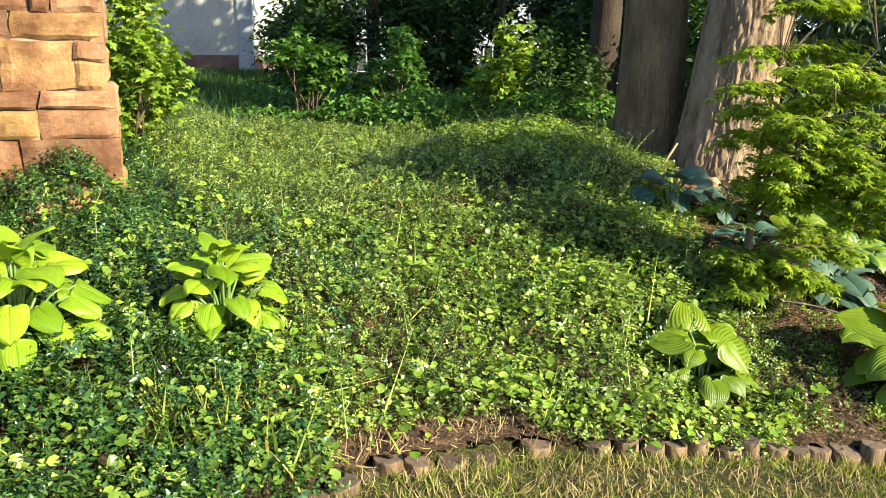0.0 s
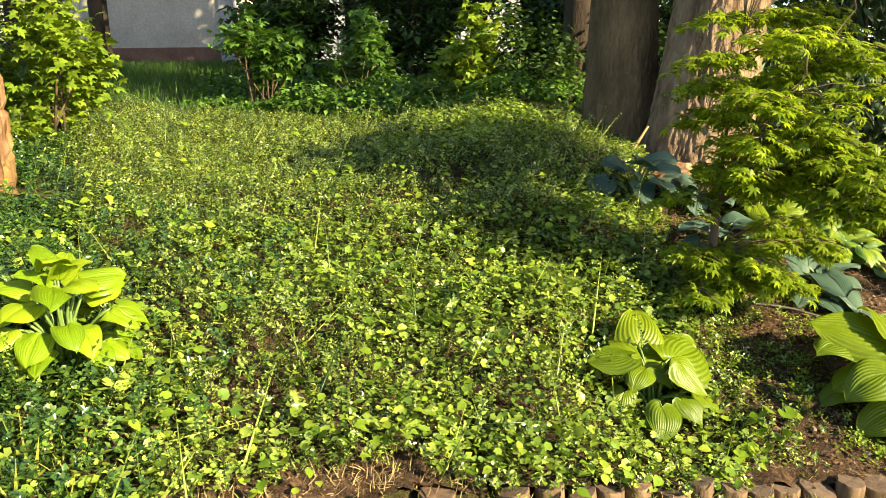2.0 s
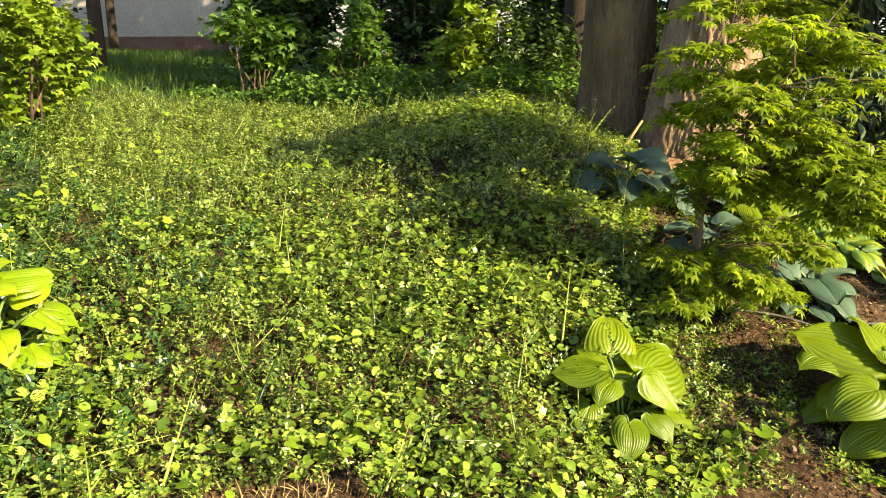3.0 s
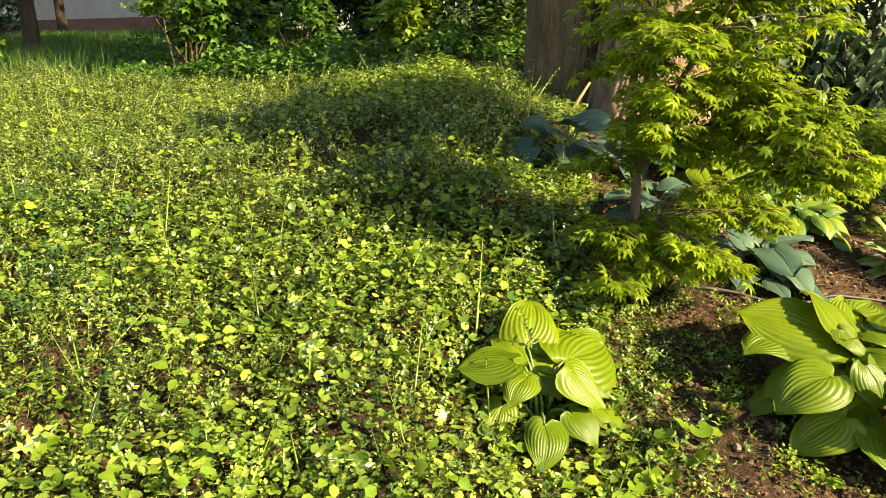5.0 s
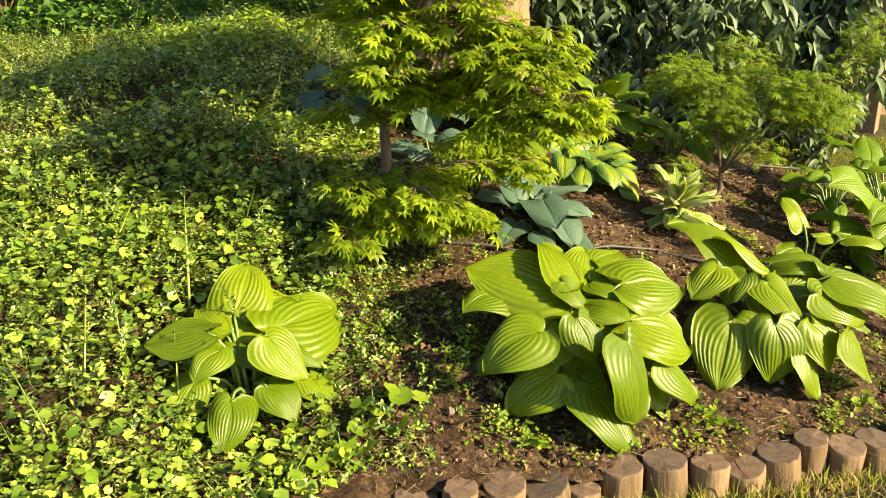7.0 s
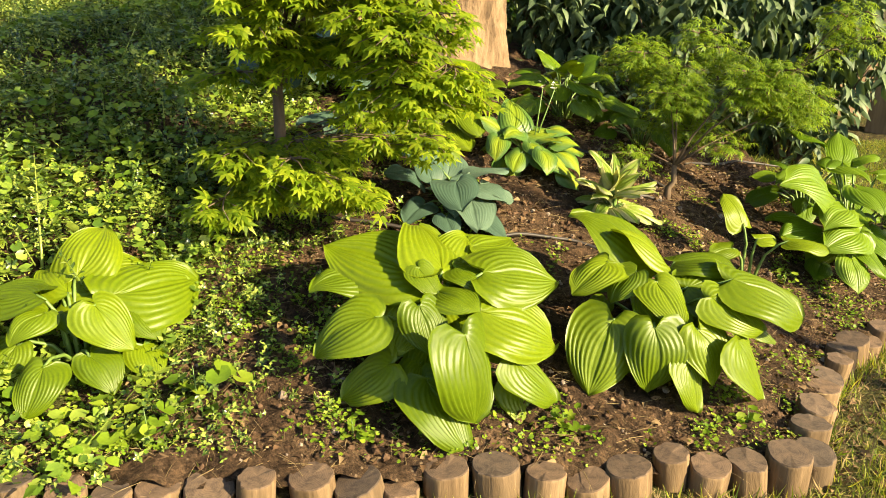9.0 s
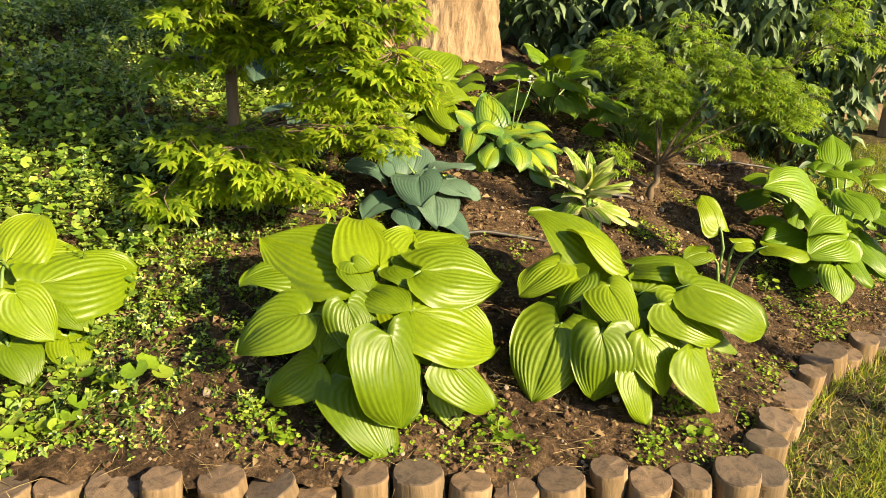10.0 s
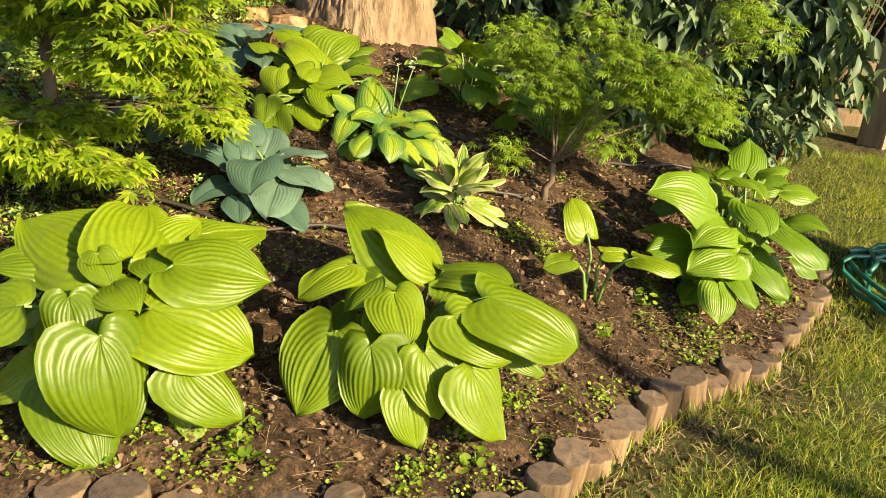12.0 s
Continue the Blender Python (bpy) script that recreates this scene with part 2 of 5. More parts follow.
def scatter(tmpl, pos, fwd, up, scale):
    """Many transformed copies of a template whose y runs forward and z up, as one (V, F)."""
    tv, tf = np.asarray(tmpl[0], float), np.asarray(tmpl[1], int)
    pos, fwd, up = (np.asarray(a, float) for a in (pos, fwd, up))
    n = len(pos)
    scale = np.broadcast_to(np.asarray(scale, float).reshape(-1, 1), (n, 1)) if np.ndim(scale) < 2 else np.asarray(scale, float)
    y = fwd / np.maximum(np.linalg.norm(fwd, axis=1, keepdims=True), 1e-9)
    x = np.cross(y, up)
    x /= np.maximum(np.linalg.norm(x, axis=1, keepdims=True), 1e-9)
    z = np.cross(x, y)
    R = np.stack([x, y, z], axis=1) * scale[:, :, None]
    V = np.einsum("vk,nkj->nvj", tv, R) + pos[:, None, :]
    F = tf[None] + (np.arange(n) * len(tv))[:, None, None]
    return V.reshape(-1, 3), F.reshape(-1, tf.shape[1])


def leaf_tmpl(w=0.4, fold=0.12, droop=0.1):
    """Pointed leaf of unit length, folded along its midrib."""
    v = [(0, 0, 0), (-w * 0.42, 0.25, fold * 0.8), (w * 0.42, 0.25, fold * 0.8), (0, 0.4, 0.02), (-w * 0.45, 0.58, fold * 0.7), (w * 0.45, 0.58, fold * 0.7), (0, 1, -droop)]
    f = [(0, 3, 1), (0, 2, 3), (1, 3, 4), (3, 2, 5), (4, 3, 6), (3, 5, 6)]
    return np.array(v), np.array(f)


def kite_tmpl(w=0.5, fold=0.1, droop=0.08):
    v = [(0, 0, 0), (-w * 0.5, 0.42, fold), (w * 0.5, 0.42, fold), (0, 0.45, 0), (0, 1, -droop)]
    return np.array(v), np.array([(0, 3, 1), (0, 2, 3), (1, 3, 4), (3, 2, 4)])


def diamond_tmpl(w=0.5):
    return np.array([(0, 0, 0), (-w * 0.5, 0.45, 0.06), (w * 0.5, 0.45, 0.06), (0, 1, -0.08)]), np.array([(0, 2, 1), (1, 2, 3)])


def round_tmpl(cup=0.1, lobes=7, rng=None):
    v, f = [(0, 0.42, -cup)], []
    for i in range(lobes):
        a = -math.pi / 2 + 0.35 + (2 * math.pi - 0.7) * i / (lobes - 1)
        r = 0.5 * (1 + 0.06 * (i % 2))
        v.append((r * math.cos(a), 0.5 + r * math.sin(a), 0.05 * (i % 2)))
    for i in range(1, lobes):
        f.append((0, i, i + 1))
    return np.array(v), np.array(f)


def palmate_tmpl(lobes=7, width=0.16, spread=130.0, droop=0.18):
    """Star-shaped leaf with pointed lobes."""
    v, f = [], []
    for i in range(lobes):
        u = i / (lobes - 1) * 2 - 1
        a = radians(90 - u * spread)
        ln = (1 - 0.5 * abs(u) ** 1.3) * 0.75
        d = np.array((math.cos(a), math.sin(a)))
        s = np.array((-d[1], d[0]))
        k = len(v)
        p0, p1, p2, p3 = d * 0, d * ln * 0.45 + s * width * 0.5, d * ln * 0.45 - s * width * 0.5, d * ln
        for p, z in ((p0, 0), (p1, 0.03), (p2, 0.03), (p3, -droop * ln)):
            v.append((p[0], p[1] + 0.2, z))
        f += [(k, k + 2, k + 1), (k + 1, k + 2, k + 3)]
    return np.array(v), np.array(f)


def sprig_tmpl(leaf, pairs=4, length=1.0, size=0.34, rng=None):
    """Shoot of unit length along z with leaf pairs up it."""
    pos, fwd, up, sc = [], [], [], []
    for i in range(pairs):
        t = 0.25 + 0.75 * (i + 0.5) / pairs
        a0 = i * 1.57 + rng.uniform(-0.4, 0.4)
        for a in (a0, a0 + math.pi):
            lift = rng.uniform(0.15, 0.6)
            pos.append((0.03 * math.sin(5 * t), 0.03 * math.cos(4 * t), t * length))
            fwd.append((math.cos(a), math.sin(a), lift))
            up.append((-math.cos(a) * lift, -math.sin(a) * lift, 1))
            sc.append(size * rng.uniform(0.75, 1.1) * (1.1 - 0.45 * t))
    V, F = scatter(leaf, pos, fwd, up, np.array(sc))
    s = 0.012
    sv = [(s, 0, 0), (-s, s, 0), (-s, -s, 0), (0, 0, length)]
    return join([(V, F), (sv, [(0, 1, 3), (1, 2, 3), (2, 0, 3)])])


def tube(pts, radii, seg=8, cap=True):
    """Round tube along points, as (V, quads)."""
    pts = np.asarray(pts, float)
    radii = np.broadcast_to(np.asarray(radii, float), (len(pts),))
    V, F = [], []
    ref = np.array((0.31, 0.95, 0.11))
    for i, p in enumerate(pts):
        d = pts[min(i + 1, len(pts) - 1)] - pts[max(i - 1, 0)]
        d /= max(np.linalg.norm(d), 1e-9)
        a = np.cross(d, ref)
        a /= max(np.linalg.norm(a), 1e-9)
        b = np.cross(d, a)
        for k in range(seg):
            t = 2 * math.pi * k / seg
            V.append(p + radii[i] * (math.cos(t) * a + math.sin(t) * b))
    for i in range(len(pts) - 1):
        for k in range(seg):
            F.append((i * seg + k, i * seg + (k + 1) % seg, (i + 1) * seg + (k + 1) % seg, (i + 1) * seg + k))
    if cap:
        n = len(V)
        V += [pts[0], pts[-1]]
        m = (len(pts) - 1) * seg
        for k in range(0, seg, 2):
            F.append((n, (k + 2) % seg, k + 1, k))
            F.append((n + 1, m + k, m + k + 1, m + (k + 2) % seg))
    return np.array(V), np.array(F)


def box_mesh(name, size, mat, bevel=0.0):
    bm = bmesh.new()
    bmesh.ops.create_cube(bm, size=1.0)
    bmesh.ops.scale(bm, vec=size, verts=bm.verts)
    if bevel:
        bmesh.ops.bevel(bm, geom=bm.edges[:], offset=bevel, segments=2, affect="EDGES", profile=0.6)
    me = bpy.data.meshes.new(name)
    bm.to_mesh(me)
    bm.free()
    me.materials.append(mat)
    return me


# ---- lie of the land ----
EDGE = [(-1.3, 1.0, 0.16), (-0.8, 1.72, 0.13), (-0.5, 2.12, 0.1), (-0.24, 2.43, 0.075), (0.13, 2.6, 0.015), (0.36, 2.73, -0.03), (1.02, 2.85, -0.06),
        (1.42, 2.93, -0.095), (1.87, 2.98, -0.135), (2.73, 3.09, -0.205), (3.08, 3.15, -0.225), (3.42, 3.17, -0.25),
        (3.47, 3.31, -0.225), (3.6, 3.47, -0.26), (3.8, 3.77, -0.29), (4.04, 4.02, -0.3), (4.38, 4.27, -0.33), (4.62, 4.6, -0.32), (4.84, 4.9, -0.3), (5.0, 5.3, -0.27)]
EX, EY, EZ = (np.array([p[i] for p in EDGE]) for i in range(3))


def edge_y(x):
    y = np.interp(x, EX, EY)
    y = np.where(x < -1.3, 1.0 + (x + 1.3) * 1.4, y)
    return np.where(x > 5.0, 5.3 + (x - 5.0) * 3.0, y)


def lawn_z(x, y):
    return -0.03 - 0.106 * np.clip(x, -4, 2.0) - 0.092 * np.clip(x - 2.0, 0, 2.1) + 0.075 * np.clip(y - 4, 0, 4) + 0.05 * np.clip(y - 8, 0, 17) - 0.02 * np.clip(x - 4.1, 0, 30)


def bank(x, y):
    d = np.maximum(y - edge_y(x), 0)
    s = np.interp(x, [-4, -2, -0.5, 0.3, 1.0, 2.4, 3.6, 4.5, 6.5], [0.09, 0.11, 0.14, 0.21, 0.26, 0.245, 0.165, 0.08, 0.0])
    return s * (np.minimum(d, 1.6) + 0.75 * np.clip(d - 1.6, 0, 1.7) + 0.15 * np.clip(d - 3.3, 0, 4))


def ground_z(x, y):
    x, y = np.asarray(x, float), np.asarray(y, float)
    return lawn_z(x, y) + bank(x, y)


def bed_z(x, y):
    """Surface of the planted bed, held up by the log edging."""
    x, y = np.asarray(x, float), np.asarray(y, float)
    d = y - edge_y(x)
    dip = 0.075 * np.exp(-((x - 1.3) / 0.38) ** 2 - ((y - 3.3) / 0.36) ** 2)
    return ground_z(x, y) + 0.065 * np.clip(1 - d / 4.5, -0.3, 1) - dip


def gz(x, y):
    return float(ground_z(x, y))


def bz(x, y):
    return float(bed_z(x, y))


def grid_mesh(name, xs, ys, zf, mat, keep=None, rough=0.0, seed=0):
    X, Y = np.meshgrid(xs, ys)
    Z = zf(X, Y)
    if rough:
        r = np.array([noise.fractal((a * 9, b * 9, seed), 0.7, 2.1, 6) for a, b in zip(X.ravel(), Y.ravel())]).reshape(X.shape)
        near = (X > -3) & (X < 6.5) & (Y > 0.5) & (Y < 8)
        Z = Z + rough * r * near
    V = np.stack([X, Y, Z], -1).reshape(-1, 3)
    nx, ny = len(xs), len(ys)
    i = (np.arange(ny - 1)[:, None] * nx + np.arange(nx - 1)[None]).ravel()
    F = np.stack([i, i + 1, i + nx + 1, i + nx], -1)
    if keep is not None:
        c = V[F].mean(1)
        F = F[keep(c[:, 0], c[:, 1])]
        used = np.unique(F)
        remap = np.zeros(len(V), int)
        remap[used] = np.arange(len(used))
        V, F = V[used], remap[F]
    return mesh_from(name, V, F, mat)


far = np.array([12, 18, 28, 45, 80, 150, 300, 600, 1200.0])
gx = np.concatenate([-far[::-1], np.arange(-9, -3, 0.4), np.arange(-3, 6.6, 0.06), np.arange(6.8, 11, 0.4), far])
gy = np.concatenate([-far[::-1], np.arange(-9, 0.4, 0.6), np.arange(0.5, 8, 0.06), np.arange(8, 11.9, 0.4), far])
solid("ground", grid_mesh("ground", gx, gy, ground_z, M["lawn_earth"], rough=0.012), "worn grassy earth sloping gently across the garden", "ground", kind="structure")
solid("flower_bed", grid_mesh("flower_bed", np.arange(-3.2, 5.3, 0.03), np.arange(0.4, 8.6, 0.034), bed_z, M["soil"], keep=lambda x, y: (y > edge_y(x) + 0.0) & ~((x > 4.9) & (y > 5.0)) & ~((x > 4.6) & (y > 5.6)), rough=0.028, seed=3),
      "crumbly brown soil bank of a planted garden bed", "soil", kind="structure")


rng = random.Random(7)
nrng = np.random.default_rng(11)


# ---- log edging ----
def log_end_mat():
    m, n, l, p = node_mat("log_end")
    v = coords(n, l)
    w = n.new("ShaderNodeTexWave")
    w.wave_type, w.rings_direction = "RINGS", "Z"
    w.inputs["Scale"].default_value = 55
    w.inputs["Distortion"].default_value = 7
    w.inputs["Detail"].default_value = 3
    l.new(v, w.inputs["Vector"])
    a = ramp(n, l, w.outputs["Fac"], [(0.1, (0.084, 0.06, 0.041)), (0.9, (0.104, 0.075, 0.052))])
    b = ramp(n, l, noise_tex(n, l, 28, 5, 0.7, v), [(0.32, (0.3, 0.26, 0.22)), (0.5, (0.9, 0.88, 0.85)), (0.7, (1.35, 1.28, 1.15))])
    col = mix_col(n, l, 1.0, a, b, "MULTIPLY")
    info = n.new("ShaderNodeObjectInfo")
    col = mix_col(n, l, 1.0, col, ramp(n, l, info.outputs["Random"], [(0, (0.7, 0.7, 0.72)), (1, (1.3, 1.15, 1.0))]), "MULTIPLY")
    l.new(col, p.inputs["Base Color"])
    p.inputs["Roughness"].default_value = 0.9
    bump(n, l, p, noise_tex(n, l, 90, 4, 0.7, v), 0.5, 0.004)
    return m


M["log_end"] = log_end_mat()


def log_mesh(name, r, h, seed):
    """Round post with a worn rim, splits down the side and a slightly domed end; its top is at z = 0."""
    g = random.Random(seed)
    seg, rings = 22, [(-h, 1.03), (-h * 0.6, 1.02), (-h * 0.3, 1.0), (-0.05, 1.0), (-0.012, 0.995), (-0.003, 0.98), (0.0, 0.94)]
    split = [(g.randrange(seg), g.uniform(0.03, 0.12), g.uniform(0.3, 1.0)) for _ in range(4)]
    chip = (g.randrange(seg), g.uniform(0.001, 0.005))
    V, F, idx = [], [], []
    oval, tilt = g.uniform(0.93, 1.05), (g.uniform(-0.1, 0.1), g.uniform(-0.1, 0.1))
    for z, k in rings:
        for i in range(seg):
            a = 2 * math.pi * i / seg
            rr = r * k * (1 + 0.035 * math.sin(2 * a + seed) + 0.02 * math.sin(5 * a + 2 * seed))
            for s, dep, reach in split:
                if i == s and z > -h * reach:
                    rr *= 1 - dep
            x, y = rr * math.cos(a), rr * oval * math.sin(a)
            top = max(0, 1 + z / 0.06)
            zz = z + top * (tilt[0] * x + tilt[1] * y)
            if abs((i - chip[0] + seg // 2) % seg - seg // 2) <= 2 and z > -0.02:
                zz -= chip[1] * (0.6 if z < -0.01 else 0.9)
            V.append((x, y, zz))
    for j in range(len(rings) - 1):
        for i in range(seg):
            F.append((j * seg + i, j * seg + (i + 1) % seg, (j + 1) * seg + (i + 1) % seg, (j + 1) * seg + i))
            idx.append(0 if j < 5 else 1)
    c = len(V)
    V.append((0, 0, g.uniform(-0.001, 0.001)))
    m = (len(rings) - 1) * seg
    for i in range(0, seg, 2):
        F.append((c, m + i, m + i + 1, m + (i + 2) % seg))
        idx.append(1)
    me = mesh_from(name, V, F, [M["log_side"], M["log_end"]], True, idx)
    me.polygons.foreach_set("use_smooth", np.array(idx) == 0)
    return me


LOGS = [log_mesh("edging_log", r, 0.34, s) for s, r in enumerate((0.06, 0.064, 0.054, 0.063, 0.058, 0.05))]


def log_edging():
    seg = np.hypot(np.diff(EX), np.diff(EY))
    s = np.concatenate([[0], np.cumsum(seg)])
    edging = thing("log_edging", "low garden edging of weathered round wooden posts set upright", "garden edging", (EX[8], EY[8], gz(EX[8], EY[8])))
    inv = Matrix.Translation(edging.location).inverted()
    at, g = 0.35, random.Random(5)
    while at < s[-1]:
        k = g.randrange(6)
        r = (0.06, 0.064, 0.054, 0.063, 0.058, 0.05)[k]
        at += r
        x, y, z = (float(np.interp(at, s, c)) for c in (EX, EY, EZ))
        z += g.choice((-0.055, -0.038, -0.024, -0.012, 0.0)) - (0.02 if x < 0.3 else 0)
        m = Matrix.Translation((x + g.uniform(-0.012, 0.012), y + g.uniform(-0.018, 0.018), z)) @ pose(0, 0, 0, g.uniform(-8, 8), g.uniform(-8, 8), g.uniform(0, 360))
        part("log", LOGS[k], edging, "", inv @ m)
        at += r + g.uniform(0.0, 0.014)


log_edging()


# ---- big trees ----
def furrowed(z_levels, radius, lean, seg, depth, seed, flare=0.22, flare_h=0.4):
    """Trunk surface with furrowed bark, around a leaning axis, as (V, quads)."""
    V, F = [], []
    for z in z_levels:
        fl = 1 + flare * math.exp(-z / flare_h)
        for i in range(seg):
            a = 2 * math.pi * i / seg
            ca, sa = math.cos(a), math.sin(a)
            warp = 0.35 * noise.noise((ca * 2, sa * 2 + seed, z * 2.2))
            fur = noise.noise((ca * radius * 24 + warp + seed, sa * radius * 24 + warp, z * 6.5)) + 0.45 * noise.noise((ca * radius * 50, sa * radius * 50 + seed, z * 16))
            ridge = -depth * math.exp(-(fur * 4.2) ** 2) - 0.2 * depth * abs(noise.noise((ca * 60, sa * 60, z * 30)))
            butt = 1 + 0.08 * math.exp(-z / flare_h) * math.sin(5 * a + seed) + 0.04 * math.sin(2 * a + seed + z)
            rr = (radius * (1 - 0.025 * z)) * fl * butt + ridge
            V.append((rr * ca + lean[0] * z, rr * sa + lean[1] * z, z))
    for j in range(len(z_levels) - 1):
        for i in range(seg):
            F.append((j * seg + i, j * seg + (i + 1) % seg, (j + 1) * seg + (i + 1) % seg, (j + 1) * seg + i))
    return V, F


def crown_cloud(g, centre, radii, n, clumps):
    """Leaf positions gathered in uneven clumps inside an ellipsoid."""
    cs = []
    for _ in range(clumps):
        d = g.normal(size=3)
        d /= np.linalg.norm(d)
        cs.append(d * g.uniform(0.35, 0.95) * np.array(radii))
    cs = np.array(cs)
    pick = g.integers(0, clumps, n)
    off = g.normal(size=(n, 3)) * (np.array(radii) * (0.9 / clumps ** 0.34))
    return cs[pick] + off * 0.5 + np.array(centre), cs + np.array(centre)


def random_up(g, n, tilt=0.6):
    u = g.normal(size=(n, 3)) * tilt
    u[:, 2] += 1
    return u


def random_dir(g, n, droop=0.0):
    a = g.uniform(0, 2 * math.pi, n)
    return np.stack([np.cos(a), np.sin(a), g.normal(size=n) * 0.3 - droop], -1)


def forest_tree(name, label, x, y, r, height, lean, crown, n, size, leafmat, seed, detail=False, bark="bark_dark", clumps=26, category="tree", group="woodland trees"):
    g = np.random.default_rng(seed)
    z0 = gz(x, y) - (0.25 if detail else 0.08)
    t = thing(name, label, category, (x, y, z0), group)
    if detail:
        lev = np.concatenate([np.arange(0, 2.6, 0.03), np.linspace(2.7, height, 24)])
        V, F = furrowed(lev, r, lean, 230, 0.019, seed, 0.34, 0.45)
        V, F = np.array(V), np.array(F)
    else:
        zz = np.concatenate([[0, 0.08, 0.2], np.linspace(0.5, height, 12)])
        pts = np.stack([lean[0] * zz + 0.04 * np.sin(zz * 0.9 + seed), lean[1] * zz + 0.04 * np.cos(zz * 0.7 + seed), zz], -1)
        V, F = tube(pts, r * (1.0 - 0.6 * zz / height) * (1 + 0.45 * np.exp(-zz / 0.12)), 14)
    part("trunk", mesh_from("trunk", V, F, M[bark]), t)
    if crown:
        cx, cy, cz, rx, rz = crown
        P, cs = crown_cloud(g, (cx, cy, cz), (rx, rx, rz), n, clumps)
        for i, c in enumerate(cs[:9]):
            h = min(height * 0.97, max(height * 0.35, c[2] - rx * 0.5))
            a = np.array((lean[0] * h, lean[1] * h, h))
            mid = (a + c) / 2 + np.array((0, 0, 0.1 * rx))
            V, F = tube([a, mid, c], [r * 0.32, r * 0.18, 0.012], 7)
            part("limb", mesh_from("limb", V, F, M[bark]), t)
        V, F = scatter(kite_tmpl(0.62), P, random_dir(g, n, 0.4), random_up(g, n, 0.8), size * g.uniform(0.6, 1.2, n))
        ob = part("crown", mesh_from("crown", V, F, leafmat), t)
        ob["kind"] = "stuff"
    return t


forest_tree("big_tree", "tall old tree with grey-brown furrowed bark and a flared foot", 2.41, 6.6, 0.37, 11, (0.12, 0.03), (1.2, 1.5, 12, 3.2, 2.6), 2500, 0.3, M["bush_leaf"], 21, True, "bark", group="pair of big trees")
forest_tree("big_tree", "tall old tree with dark furrowed bark, coloured darker for shade, and mossy side", 1.95, 7.2, 0.31, 12, (0.012, 0.04), (-0.5, 1.5, 13, 3.2, 2.6), 2500, 0.3, M["bush_leaf"], 22, True, "bark_old_shaded", group="pair of big trees")
for i, (x, y, r, h, lx) in enumerate([(-1.75, 18, 0.17, 9, 0.0), (-0.65, 17, 0.13, 9, 0.01), (0.45, 18, 0.18, 10, 0.0), (1.2, 17.5, 0.12, 9, 0.0), (1.95, 9.6, 0.2, 10, 0.01),
                                      (-4.9, 12, 0.11, 7, 0.02), (3.6, 15, 0.2, 10, 0.0), (5.5, 14, 0.2, 10, 0.0), (8.5, 16, 0.22, 10, 0.0), (-9, 17, 0.16, 9, 0.0)]):
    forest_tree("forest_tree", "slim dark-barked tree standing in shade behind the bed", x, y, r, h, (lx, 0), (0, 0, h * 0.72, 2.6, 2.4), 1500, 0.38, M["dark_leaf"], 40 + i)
forest_tree("forest_tree", "slim tree with hanging leafy twigs before the outbuilding", -8.3, 20, 0.12, 7, (0, 0), (1.6, 0, 3.0, 1.7, 0.45), 1100, 0.2, M["dark_leaf"], 60)
# trees added across the garden, crowns out of view, to keep the wood behind in shade
for i, (x, y, h, rx) in enumerate([(11.2, 6.9, 11.5, 2.6), (13.0, 6.0, 13, 3.0), (15, 9, 14, 3.4), (10.5, 9.5, 11, 2.6), (9.5, 14, 13, 3.2), (10.4, 1.95, 14.5, 2.6)]):
    forest_tree("shade_tree", "broad leafy tree added beside the garden to cast shade", x, y, 0.25, h * 0.7, (0, 0), (0, 0, h * (0.68 if y > 2 else 0.86), rx, h * (0.26 if y > 2 else 0.2)), 3600, 0.42, M["dark_leaf"], 70 + i, clumps=30)


# unseen slim tree, added so that its crown shades the bank
forest_tree("shade_tree", "slim tree added out of view to shade the bank", 9.63, 0.1, 0.07, 6.6, (0, 0), (0, 0, 6.9, 0.55, 0.75), 1000, 0.25, M["dark_leaf"], 80, clumps=30)


# ---- shrubs ----
def shrub(name, label, x, y, z, rx, rz, n, size, tmpl, mat, seed, droop=0.3, stems=9, clumps=16, category="shrub", base=None, group=""):
    g = np.random.default_rng(seed)
    z0 = bz(x, y) if base is None else base
    t = thing(name, label, category, (x, y, z0), group)
    P, cs = crown_cloud(g, (0, 0, z - z0), (rx, rx * 0.8, rz), n, clumps)
    P[:, 2] = np.maximum(P[:, 2], 0.03)
    for c in cs[:stems]:
        a = np.array((g.normal() * 0.05, g.normal() * 0.05, -0.03))
        mid = (a + c) / 2 + np.array((c[0] * 0.15, c[1] * 0.15, 0.05))
        V, F = tube([a, mid, c], [0.014, 0.01, 0.004], 6)
        part("stem", mesh_from("stem", V, F, M["twig"]), t)
    V, F = scatter(tmpl, P, random_dir(g, n, droop), random_up(g, n, 0.45), size * g.uniform(0.6, 1.25, n))
    ob = part("foliage", mesh_from("foliage", V, F, mat), t)
    ob["kind"] = "stuff"
    return t


BROAD = palmate_tmpl(5, 0.34, 100, 0.15)
# lighter weed leaf colour stands in for sun on the first sapling
shrub("maple_sapling", "young shrub with broad lobed green leaves, coloured brighter as if sunlit", 0.68, 8.85, 1.5, 0.42, 0.5, 900, 0.12, BROAD, M["weed"], 1, group="woodland shrubs")
shrub("maple_sapling", "young shrub with broad lobed mid-green leaves", -1.65, 9.0, 1.55, 0.5, 0.52, 720, 0.13, BROAD, M["bush_leaf"], 2, group="woodland shrubs")
shrub("maple_sapling", "young shrub with lobed leaves in half shade", -0.75, 10.2, 1.6, 0.6, 0.55, 600, 0.13, BROAD, M["bush_leaf"], 12, group="woodland shrubs")
